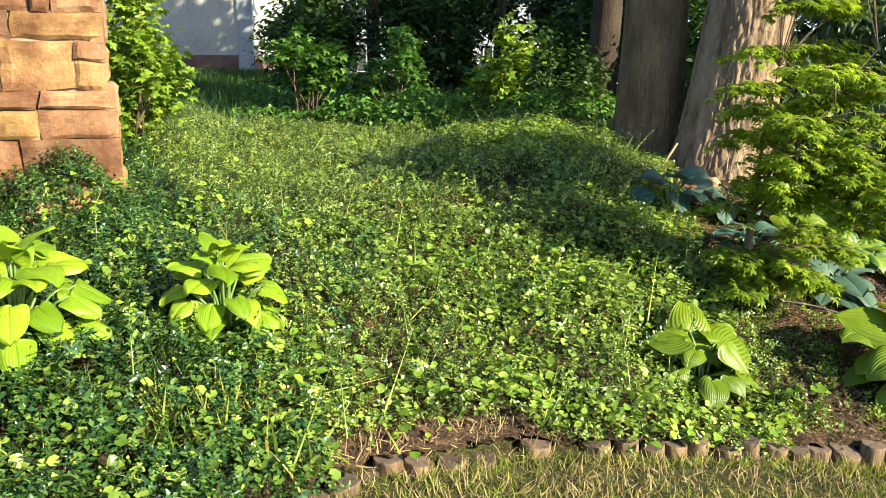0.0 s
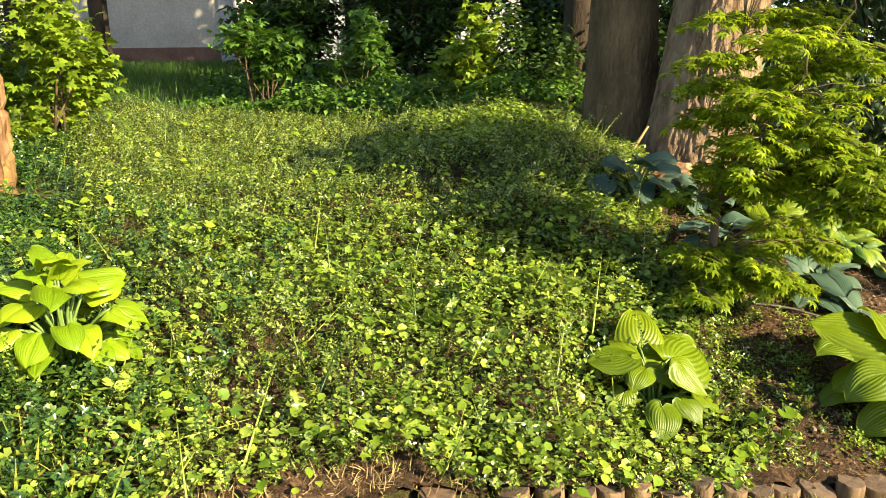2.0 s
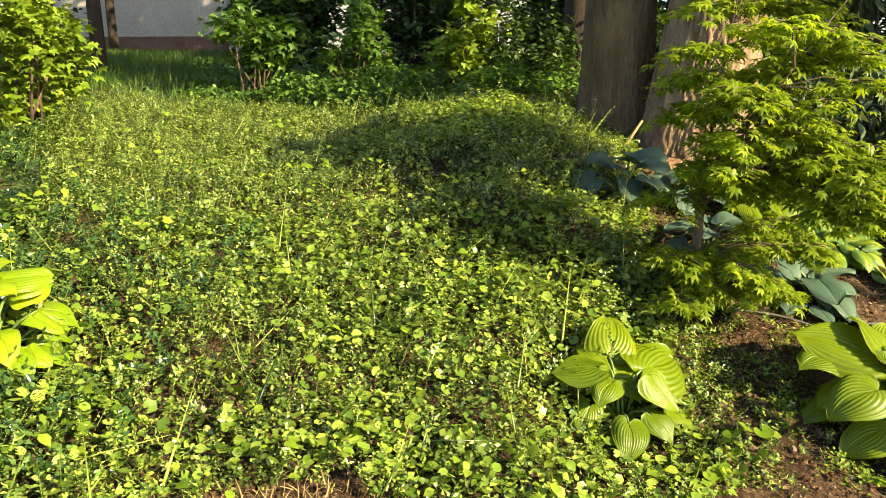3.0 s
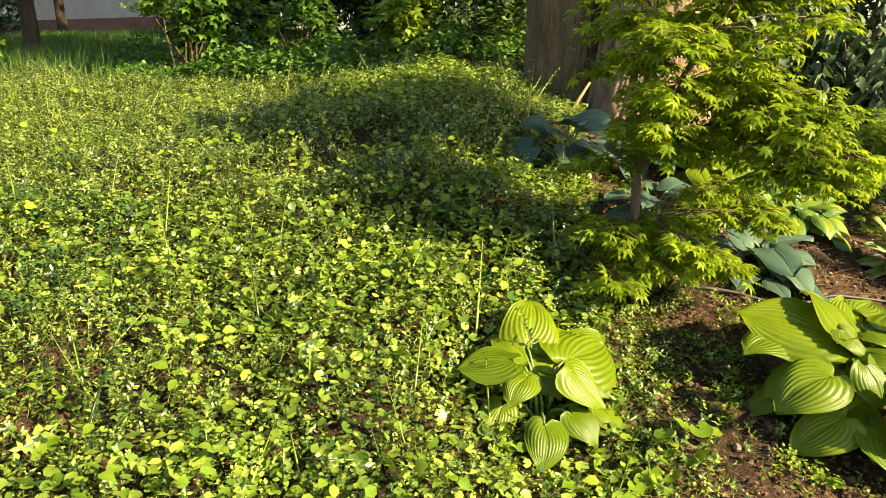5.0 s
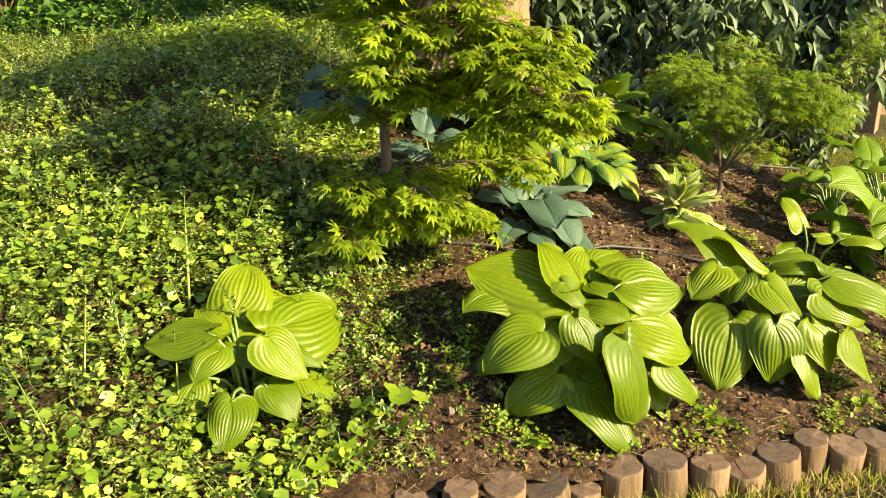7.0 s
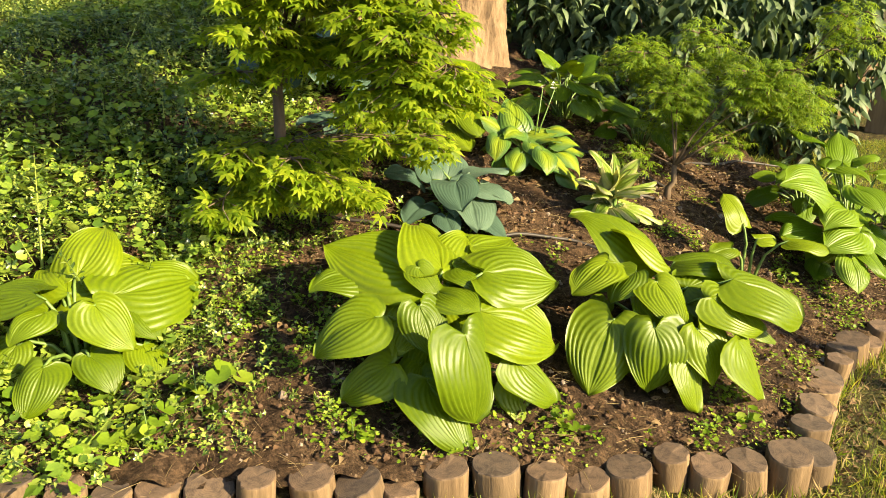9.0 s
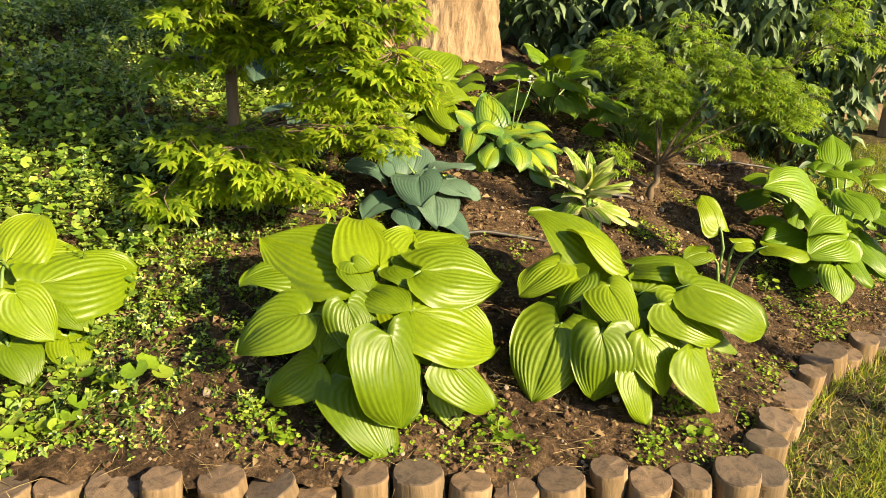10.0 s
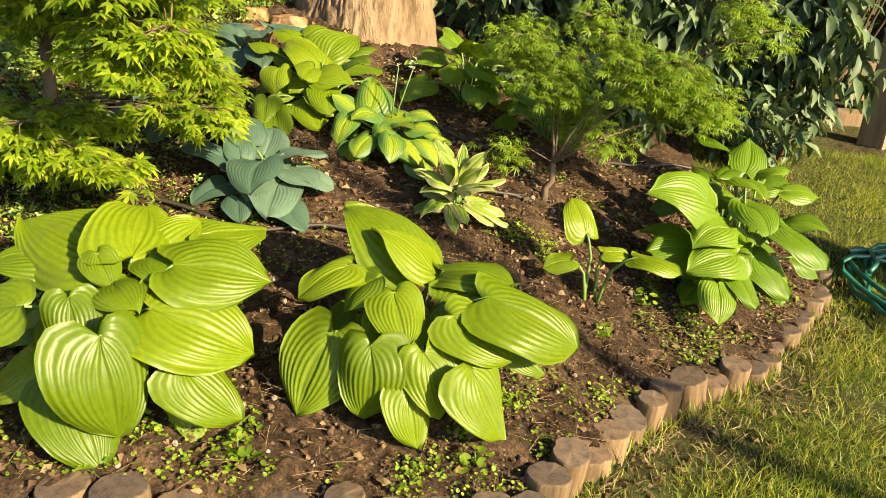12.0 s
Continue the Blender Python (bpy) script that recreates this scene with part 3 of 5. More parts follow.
shrub("hazel_shrub", "sunlit leafy shrub beside the stone wall", -2.7, 6.4, 1.5, 0.55, 0.8, 2300, 0.1, BROAD, M["weed"], 3, group="woodland shrubs")
shrub("hazel_shrub", "sunlit leafy shrub behind the stone wall", -3.6, 6.6, 1.9, 0.5, 0.8, 1200, 0.1, BROAD, M["weed"], 13, group="woodland shrubs")
THICKETS = [(1.3, 9.0, 1.45, 0.55, 0.7, 1700, 0.07), (2.9, 9.6, 1.6, 0.7, 1.0, 2200, 0.09), (-0.3, 14, 2.3, 1.3, 1.1, 2600, 0.13), (-2.2, 14.5, 2.5, 1.0, 1.3, 2400, 0.13), (-3.2, 17, 2.8, 1.2, 1.5, 2200, 0.15),
            (2.2, 12.5, 2.1, 1.0, 1.3, 2400, 0.12), (4.2, 11, 1.8, 1.4, 1.7, 3400, 0.12), (6.4, 11.5, 1.8, 1.5, 1.9, 3400, 0.13), (8.8, 11.5, 1.8, 1.5, 2.0, 3000, 0.14), (11.5, 12, 2.0, 1.8, 2.2, 2600, 0.16),
            (-2.4, 12.5, 1.9, 0.7, 0.7, 1400, 0.11), (0.2, 16, 2.6, 0.9, 1.2, 1800, 0.14), (2.9, 15.5, 2.4, 0.9, 1.4, 1800, 0.14), (-12.5, 22, 2.6, 2.0, 1.8, 2000, 0.18), (4.5, 20, 2.6, 2.4, 2.4, 2600, 0.2), (0.9, 21, 3.6, 1.6, 1.0, 1500, 0.18), (-1.4, 22, 4.0, 1.6, 1.2, 1500, 0.18), (2.9, 19, 2.8, 1.3, 1.6, 1900, 0.17), (6.8, 19, 3.0, 2.2, 2.2, 2200, 0.2)]
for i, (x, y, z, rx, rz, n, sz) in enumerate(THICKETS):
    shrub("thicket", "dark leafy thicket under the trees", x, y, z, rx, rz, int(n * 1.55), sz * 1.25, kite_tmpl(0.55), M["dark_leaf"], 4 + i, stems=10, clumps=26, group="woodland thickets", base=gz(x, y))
LAUREL = leaf_tmpl(0.34, 0.08, 0.22)
for i, (x, y, z, rx, rz, n) in enumerate([(4.4, 6.95, 0.75, 0.7, 0.8, 2300), (5.3, 7.0, 0.75, 0.55, 0.8, 1900), (3.5, 7.5, 1.0, 0.7, 0.75, 1500), (5.0, 8.3, 1.9, 1.1, 0.8, 2000), (6.2, 8.4, 1.8, 0.7, 0.6, 900)]):
    shrub("laurel_shrub", "dark evergreen shrub with long hanging leathery leaves", x, y, z, rx, rz, n, 0.165, LAUREL, M["laurel_leaf"], 30 + i, droop=0.9, stems=12, clumps=24, group="laurel shrubs", base=gz(x, y))


for i, (x, y, z, rx, rz, n) in enumerate([(4.15, 6.35, 0.28, 0.5, 0.28, 800), (3.5, 6.55, 0.45, 0.45, 0.28, 700), (4.95, 6.5, 0.1, 0.35, 0.28, 500)]):
    shrub("laurel_shrub", "low evergreen shrub with leathery leaves in front of taller ones", x, y, z, rx, rz, n, 0.12, LAUREL, M["laurel_leaf"], 50 + i, droop=0.6, stems=8, clumps=14, group="laurel shrubs", base=gz(x, y))


# ---- houses and stone wall ----
def hewn_stone(quad, depth, k):
    """Rubble stone with a broken face: quad holds the corners (x, z) of its face, clockwise from lower left."""
    n, V, F = 7, [], []
    q = [Vector((x, z)) for x, z in quad]
    for i in range(n + 1):
        for j in range(n + 1):
            u, v = j / n, i / n
            p = q[0] * (1 - u) * (1 - v) + q[1] * u * (1 - v) + q[2] * u * v + q[3] * (1 - u) * v
            rim = min(u, 1 - u, v, 1 - v)
            jag = Vector(noise.noise_vector((p.x * 9 + k, p.y * 9, k * 0.7))) * 0.016
            y = -0.012 * min(1, rim * 6) - 0.022 * noise.noise((p.x * 6, p.y * 6, k * 1.7)) - 0.016 * abs(noise.noise((p.x * 17, p.y * 17, k))) + (0.008 if rim == 0 else 0)
            V.append((p.x + jag.x, y, p.y + jag.y))
    for i in range(n):
        for j in range(n):
            c = i * (n + 1) + j
            F.append((c, c + 1, c + n + 2, c + n + 1))
    loop = list(range(n)) + [i * (n + 1) + n for i in range(n)] + [n * (n + 1) + j for j in range(n, 0, -1)] + [i * (n + 1) for i in range(n, 0, -1)]
    off = len(V)
    V += [(V[c][0], depth, V[c][2]) for c in loop]
    m = len(loop)
    F += [(loop[(i + 1) % m], loop[i], off + i, off + (i + 1) % m) for i in range(m)]
    return mesh_from("stone", V, F, M["sandstone"], False)


def rubble(g, width, height):
    """Uneven courses of stones of very unequal size, as quads on a face width by height."""
    quads, z = [], 0.0
    wob = lambda x, i: 0.0 if i == 0 else 0.045 * noise.noise((x * 1.7, i * 5.3, 2.0))
    i = 0
    while z < height:
        h = g.choice((0.11, 0.16, 0.21, 0.27))
        x = 0.0
        while x < width - 0.02:
            w = min(g.choice((0.1, 0.17, 0.27, 0.38, 0.48)), width - x)
            if width - x - w < 0.08:
                w = width - x
            ln, rn = (0 if x == 0 else g.uniform(-0.02, 0.02)), (0 if x + w >= width - 0.001 else g.uniform(-0.02, 0.02))
            lo0, lo1, hi0, hi1 = z + wob(x, i), z + wob(x + w, i), z + h + wob(x, i + 1), z + h + wob(x + w, i + 1)
            gap = 0.003
            if h > 0.22 and w < 0.4 and g.random() < 0.45:
                f = g.uniform(0.35, 0.65)
                m0, m1 = lo0 + (hi0 - lo0) * f, lo1 + (hi1 - lo1) * (f + g.uniform(-0.12, 0.12))
                quads.append(((x + gap, lo0 + gap), (x + w - gap, lo1 + gap), (x + w - gap, m1 - gap), (x + gap, m0 - gap)))
                quads.append(((x + gap, m0 + gap), (x + w - gap, m1 + gap), (x + w - gap + rn, hi1 - gap), (x + gap + ln, hi0 - gap)))
            else:
                quads.append(((x + gap, lo0 + gap), (x + w - gap, lo1 + gap), (x + w - gap + rn, hi1 - gap), (x + gap + ln, hi0 - gap)))
            x += w
        z += h
        i += 1
    return quads


def stone_wall():
    t = thing("stone_wall", "rough sandstone rubble wall end, sunlit, groundcover at its foot", "wall", (-3.09, 4.2, gz(-3.0, 4.5) - 0.25), kind="structure")
    t.rotation_euler = (0, 0, radians(26))
    part("core", box_mesh("core", (2.2, 0.56, 3.2), M["mortar"]), t, "recessed mortar", pose(-0.02, 0.02, 1.5))
    g = random.Random(8)
    for k, q in enumerate(rubble(g, 2.2, 3.0)):
        foot = 0.035 if q[0][1] < 0.85 else 0.0
        q = [(1.1 - x + (foot if x < 0.05 else 0), z) for x, z in q]
        q = [q[1], q[0], q[3], q[2]]
        part("stone", hewn_stone(q, 0.1, k), t, "", pose(0, -0.28 - foot - g.uniform(0, 0.018), 0))
    for k, q in enumerate(rubble(g, 0.56, 3.0)):
        foot = 0.035 if q[0][1] < 0.85 else 0.0
        part("stone", hewn_stone(q, 0.08, 60 + k), t, "", pose(1.1 + foot, -0.27, 0, 0, 0, 90))


stone_wall()


def window(parent, x, y, z, w, h):
    f = part("window", box_mesh("window", (w, 0.1, h), M["glass"]), parent, "dark window pane", pose(x, y, z))
    for dx, dz, sw, sh in ((-w / 2, 0, 0.08, h + 0.1), (w / 2, 0, 0.08, h + 0.1), (0, -h / 2, w, 0.08), (0, h / 2, w, 0.08), (0, 0, 0.06, h)):
        part("frame", box_mesh("frame", (sw, 0.14, sh), M["white_wall"], 0.01), f, "", pose(dx, -0.02, dz))


def house(name, label, x0, x1, y0, y1, z0, h, wall, plinth):
    cx, cy = (x0 + x1) / 2, (y0 + y1) / 2
    t = thing(name, label, "house", (cx, cy, z0))
    w, d = x1 - x0, y1 - y0
    part("wall", box_mesh("wall", (w, d, h), wall), t, "", pose(0, 0, h / 2 - 0.6))
    if plinth:
        part("plinth", box_mesh("plinth", (w + 0.06, d + 0.06, 1.0), M["plinth"], 0.02), t, "reddish plinth", pose(0, 0, -0.12))
        part("corner_strip", box_mesh("corner_strip", (0.5, 0.1, h - 0.2), M["white_wall"], 0.02), t, "paler corner strip", pose(w / 2 - 0.25, -d / 2 - 0.03, h / 2 - 0.4))
    V = [(-w / 2 - 0.4, -d / 2 - 0.4, h - 0.6), (w / 2 + 0.4, -d / 2 - 0.4, h - 0.6), (w / 2 + 0.4, d / 2 + 0.4, h - 0.6), (-w / 2 - 0.4, d / 2 + 0.4, h - 0.6), (-w / 2 + 1.5, 0, h + d * 0.35), (w / 2 - 1.5, 0, h + d * 0.35)]
    F = [(0, 1, 5), (0, 5, 4), (1, 2, 5), (2, 3, 4), (2, 4, 5), (3, 0, 4), (0, 2, 1), (0, 3, 2)]
    part("roof", mesh_from("roof", V, F, M["roof_tile"], False), t, "red tiled roof")
    return t


hut = house("garden_house", "pale rendered outbuilding with a reddish plinth", -15, -6.4, 25, 31, gz(-8, 25), 4.6, M["render_wall"], True)
villa = house("white_house", "white house glimpsed far behind the trees", -9, 9, 42, 52, gz(0, 40), 8.0, M["white_wall"], False)
for i in range(7):
    for z in (1.0, 3.6, 6.0):
        window(villa, -7.5 + i * 2.5, -5.0, z, 1.0, 1.5)


# ---- wooden post ----
def wooden_post():
    x, y = 6.4, 7.75
    t = thing("wooden_post", "squared timber post standing on the grass", "post", (x, y, gz(x, y)))
    me = box_mesh("timber", (0.2, 0.2, 3.2), M["post_wood"], 0.008)
    part("timber", me, t, "", pose(0, 0, 1.55, 0, 0, 45))
    return t


wooden_post()


# ---- hostas ----
def hosta_mat(name, cols, edge=None, rough=0.39, trans=0.22, edge_at=(0.62, 0.74), veins=0.12):
    """Ribbed leaf; u runs across (0 at the midrib, 1 at the rim) and v along the leaf, from the mesh's own map."""
    m, n, l, p = node_mat(name)
    info = n.new("ShaderNodeObjectInfo")
    v = coords(n, l)
    col = ramp(n, l, info.outputs["Random"], [(0, cols[0]), (0.5, cols[1]), (1, cols[2])])
    uv = n.new("ShaderNodeUVMap")
    sep = n.new("ShaderNodeSeparateXYZ")
    l.new(uv.outputs["UV"], sep.inputs["Vector"])
    if edge:
        wob = n.new("ShaderNodeMath")
        wob.operation = "MULTIPLY_ADD"
        l.new(noise_tex(n, l, 30, 4, 0.7, v), wob.inputs[0])
        wob.inputs[1].default_value = 0.5
        l.new(sep.outputs["X"], wob.inputs[2])
        mask = ramp(n, l, wob.outputs["Value"], [(edge_at[0] + 0.2, (0, 0, 0)), (edge_at[1] + 0.2, (1, 1, 1))])
        col = mix_col(n, l, mask, col, edge)
    # vein tone that also puts the shade of the rib grooves into the colour
    if veins:
        ph = n.new("ShaderNodeMath")
        ph.operation = "MULTIPLY"
        l.new(sep.outputs["X"], ph.inputs[0])
        ph.inputs[1].default_value = 2 * math.pi * 7
        sn_ = n.new("ShaderNodeMath")
        sn_.operation = "COSINE"
        l.new(ph.outputs["Value"], sn_.inputs[0])
        half = n.new("ShaderNodeMath")
        half.operation = "MULTIPLY_ADD"
        l.new(sn_.outputs["Value"], half.inputs[0])
        half.inputs[1].default_value, half.inputs[2].default_value = 0.5, 0.5
        groove_shade = ramp(n, l, half.outputs["Value"], [(0.0, (1 - veins, 1 - veins * 0.8, 1 - veins)), (0.6, (1, 1, 1)), (1.0, (1.03, 1.02, 1.0))])
        col = mix_col(n, l, 1.0, col, groove_shade, "MULTIPLY")
    blot = ramp(n, l, noise_tex(n, l, 18, 4, 0.6, v), [(0.3, (0.84, 0.88, 0.8)), (0.7, (1.12, 1.08, 1.0))])
    col = mix_col(n, l, 1.0, col, blot, "MULTIPLY")
    l.new(col, p.inputs["Base Color"])
    p.inputs["Roughness"].default_value = rough
    p.inputs["Specular IOR Level"].default_value = 0.26
    bump(n, l, p, noise_tex(n, l, 140, 3, 0.6, v), 0.12, 0.002)
    t = n.new("ShaderNodeBsdfTranslucent")
    l.new(mix_col(n, l, 1.0, col, (1.3, 1.2, 0.45), "MULTIPLY"), t.inputs["Color"])
    ms = n.new("ShaderNodeMixShader")
    ms.inputs["Fac"].default_value = trans
    l.new(p.outputs["BSDF"], ms.inputs[1])
    l.new(t.outputs["BSDF"], ms.inputs[2])
    l.new(ms.outputs["Shader"], n["Material Output"].inputs["Surface"])
    return m


M["hosta"] = hosta_mat("hosta_green", [(0.068, 0.108, 0.003), (0.102, 0.15, 0.004), (0.136, 0.184, 0.005)])
M["hosta_deep"] = hosta_mat("hosta_deep", [(0.06479, 0.1237, 0.004712), (0.1001, 0.1649, 0.007068), (0.1296, 0.2003, 0.0106)])
M["hosta_blue"] = hosta_mat("hosta_blue", [(0.04123, 0.07657, 0.05595), (0.0589, 0.1031, 0.07657), (0.08246, 0.1296, 0.09424)], rough=0.5, trans=0.12, veins=0.12)
M["hosta_gold"] = hosta_mat("hosta_gold", [(0.165, 0.215, 0.012), (0.21, 0.25, 0.016), (0.15, 0.21, 0.012)], edge=(0.065, 0.13, 0.026), edge_at=(0.25, 0.85), veins=0.1)
M["hosta_cream"] = hosta_mat("hosta_cream", [(0.1178, 0.1885, 0.02356), (0.1649, 0.2356, 0.03534), (0.2003, 0.2592, 0.04712)], edge=(0.324, 0.324, 0.1472))
M["hydrangea"] = hosta_mat("hydrangea_leaf", [(0.12, 0.2, 0.005), (0.17, 0.26, 0.007), (0.23, 0.31, 0.01)], trans=0.3)
M["bud"] = plain("flower_bud", [(0.3, (0.35, 0.33, 0.25)), (0.7, (0.55, 0.52, 0.42))], 0.6, 15, 80, 0.2, 0.001)
M["stalk"] = plain("leaf_stalk", [(0.3, (0.0806, 0.1488, 0.0248)), (0.7, (0.1364, 0.2108, 0.0434))], 0.5, 15, 80, 0.2, 0.001)


RIM_X = (0.0, 0.11, 0.31, 0.46, 0.5, 0.46, 0.35, 0.18, 0.006)
RIM_Y = (0.0, -0.17, -0.19, -0.02, 0.2, 0.46, 0.7, 0.89, 1.0)


def hosta_leaf(name, mat, width=0.95, ribs=7, rib_depth=0.009, arch=0.2, roll_off=0.26, wave=0.07, heart=1.0, slim=0.0, seed=0, rows=15, cols=56):
    """Heart-shaped ribbed blade; the notch lies at the origin, the tip at (0, 1, 0), veins run from one to the other."""
    g = random.Random(seed)
    twist, sway, lop = g.uniform(-0.3, 0.3), g.uniform(-0.08, 0.08), g.uniform(-0.08, 0.08)
    V, F, UV = [], [], []
    for i in range(rows + 1):
        v = i / rows
        q = v * (len(RIM_X) - 1)
        rx = float(np.interp(q, range(len(RIM_X)), RIM_X)) * width * (1 - slim * max(0.0, v - 0.3))
        ry = float(np.interp(q, range(len(RIM_Y)), RIM_Y))
        ry = ry * (heart if ry < 0 else 1.0)
        for j in range(cols + 1):
            c = (j / cols) * 2 - 1
            u = abs(c)
            x = rx * u * (1 if c > 0 else -1) * (1 + lop * (1 if c > 0 else -1))
            y = v * (1 - u ** 1.4) + ry * u ** 1.4
            half = rx * u / width
            rib = rib_depth * math.cos(2 * math.pi * ribs * u) * min(1, 5 * (1 - v)) * min(1, 0.25 + v * 4) * min(1, 2.2 * rx / width)
            z = arch * 4 * max(y, -0.1) * (1 - y) * 0.5 - roll_off * half ** 2 * 2.2 + 0.26 * half * (1 - 0.7 * u) + rib - 0.016 * math.exp(-(u * 12) ** 2) * (1 - v)
            z += wave * math.sin(v * 10 + c * 2 + seed) * u ** 3 + twist * x * v * 0.4 + 0.014 * noise.noise((x * 6, y * 6, seed * 3.7))
            V.append((x + sway * 4 * v * (1 - v), y, z))
            UV.append((u, v))
    for i in range(rows):
        for j in range(cols):
            k = i * (cols + 1) + j
            F.append((k, k + 1, k + cols + 2, k + cols + 1))
    me = mesh_from(name, V, F, mat)
    layer = me.uv_layers.new(name="UVMap")
    uv = np.array(UV, np.float32)[np.array(F).ravel()]
    layer.data.foreach_set("uv", uv.ravel())
    return me


LEAF = {}
for key, kw in (("hosta", dict(width=0.98)), ("hosta_deep", dict(width=0.92, ribs=8)), ("hosta_blue", dict(width=1.0, ribs=8, rib_depth=0.005, roll_off=0.05)), ("hosta_gold", dict(width=0.9, rib_depth=0.006)),
                ("hosta_cream", dict(width=0.4, ribs=4, wave=0.06, heart=0.1, cols=32)), ("hydrangea", dict(width=0.85, ribs=6, rib_depth=0.006, heart=0.15, slim=0.1, cols=48))):
    LEAF[key] = [hosta_leaf("leaf", M[key], seed=k, arch=rise, **kw) for k, rise in enumerate((0.08, 0.18, 0.27, 0.14, 0.23, 0.04))]


def blade(t, key, az, r, h, length, way, droop, seed, spring=0.025):
    """One leaf of plant t: its notch at (az, r, h) round the plant's foot, its blade running along way and pitched down by droop degrees, on a curved stalk."""
    g = random.Random(seed)
    a, w, dr = radians(az), radians(way), radians(droop)
    d = Vector((math.cos(w) * math.cos(dr), math.sin(w) * math.cos(dr), -math.sin(dr)))
    base = Vector((r * math.cos(a), r * math.sin(a), h)) - d * 0.05 * length
    length *= 1.06
    face = Vector((0, 0, 0.8)) + Vector((math.cos(w), math.sin(w), 0)) * 0.35 + Vector((math.cos(a), math.sin(a), 0)) * 0.3 * min(1, r / 0.15) + SUN_DIR * 0.35 + Vector((g.uniform(-0.2, 0.2), -0.15 + g.uniform(-0.2, 0.2), 0))
    side = d.cross(face).normalized()
    rot = Matrix((side, d, side.cross(d))).transposed().to_4x4()
    ob = part("leaf", g.choice(LEAF[key]), t, "", Matrix.Translation(base) @ rot @ Matrix.Scale(length, 4))
    p0 = Vector((spring * math.cos(a + 0.4), spring * math.sin(a + 0.4), -0.03))
    mid = Vector((base.x * 0.42, base.y * 0.42, h * 0.62 + 0.01))
    pts = [p0, p0.lerp(mid, 0.5) + Vector((0, 0, 0.012)), mid, base.lerp(mid, 0.4) + Vector((0, 0, 0.012)), base]
    V, F = tube([tuple(p) for p in pts], [0.008, 0.007, 0.006, 0.005, 0.004], 6)
    part("stalk", mesh_from("stalk", V, F, M["stalk"]), t)
    return ob


def hosta(label, key, x, y, leaves, group="hostas in the bed", name="hosta", lift=0.0):
    """leaves: (azimuth, radius, height, length, way, droop), or five numbers where the blade runs straight outwards."""
    t = thing(name, label, "plant", (x, y, bz(x, y)), group)
    for i, lf in enumerate(leaves):
        az, r, h, ln = lf[:4]
        way, dr = lf[4:] if len(lf) == 6 else (az, lf[4])
        blade(t, key, az, r, h + lift, ln, way, dr, i * 7 + int(x * 50))
    return t


def tiers(seed, spec):
    """Leaves in tiers: (count, r, h, length, droop) each, spread by the golden angle."""
    g = random.Random(seed)
    out, az = [], g.uniform(0, 360)
    for n, r, h, ln, dr in spec:
        for _ in range(n):
            az += 137.5 + g.uniform(-14, 14)
            out.append((az, r * g.uniform(0.8, 1.2), h * g.uniform(0.85, 1.15), ln * g.uniform(0.85, 1.12), dr + g.uniform(-12, 12)))
    return out


YOUNG = [(103, 0.133, 0.212, 0.205, 80, -27), (120, 0.092, 0.165, 0.282, 45, -4), (38, 0.13, 0.168, 0.286, 51, 8), (180, 0.1, 0.203, 0.184, 183, 7), (331, 0.116, 0.189, 0.158, 341, 49),
      (230, 0.079, 0.168, 0.118, 232, 30), (211, 0.155, 0.077, 0.122, 238, 48), (267, 0.19, 0.063, 0.136, 256, 47), (307, 0.151, 0.059, 0.124, 325, 45), (354, 0.201, 0.042, 0.119, 301, 38),
      (273, 0.02, 0.147, 0.095, 320, 36), (119, 0.091, 0.18, 0.162, 131, -9), (21, 0.165, 0.133, 0.14, 327, 38)]
LARGE_OUTER = [(180, 0.055, 0.284, 0.305, 157, -10), (174, 0.201, 0.257, 0.175, 204, 1), (234, 0.278, 0.241, 0.192, 185, 34), (244, 0.279, 0.109, 0.178, 172, 41), (268, 0.28, 0.07, 0.217, 319, 50),
      (287, 0.313, 0.214, 0.248, 322, 82), (319, 0.32, 0.101, 0.2, 9, 48), (317, 0.21, 0.221, 0.274, 16, 31), (350, 0.172, 0.298, 0.248, 17, 14), (0, 0.034, 0.303, 0.264, 105, -12)]
LARGE_INNER = [(48, 0.067, 0.264, 0.222, 68, -14), (261, 0.203, 0.264, 0.139, 306, 64), (287, 0.105, 0.265, 0.147, 317, 9), (55, 0.245, 0.302, 0.214, 45, 8), (237, 0.059, 0.322, 0.101, 319, 41),
      (0, 0.087, 0.3, 0.123, 334, 22), (330, 0.298, -0.007, 0.162, 318, 62), (212, 0.15, 0.12, 0.083, 304, 55), (0, 0.159, 0.185, 0.158, 19, 8)]
GLOSSY_OUTER = [(115, 0.089, 0.284, 0.296, 146, -24), (58, 0.059, 0.286, 0.215, 171, -30), (197, 0.208, 0.327, 0.163, 213, 27), (224, 0.159, 0.31, 0.126, 201, 48), (252, 0.158, 0.289, 0.162, 294, 36),
      (31, 0.098, 0.286, 0.212, 355, 7), (227, 0.303, 0.187, 0.236, 229, 59), (252, 0.304, 0.194, 0.2, 252, 81), (273, 0.32, 0.088, 0.152, 307, 71), (280, 0.285, 0.181, 0.178, 322, 69)]
GLOSSY_INNER = [(303, 0.335, 0.143, 0.212, 348, 63), (303, 0.227, 0.251, 0.192, 349, 31), (334, 0.25, 0.279, 0.286, 2, 29), (338, 0.325, 0.13, 0.111, 0, 40), (323, 0.116, 0.245, 0.213, 14, 5),
      (232, 0.215, 0.133, 0.146, 235, 65), (200, 0.208, 0.194, 0.084, 207, 37), (248, 0.184, 0.24, 0.091, 307, 47)]
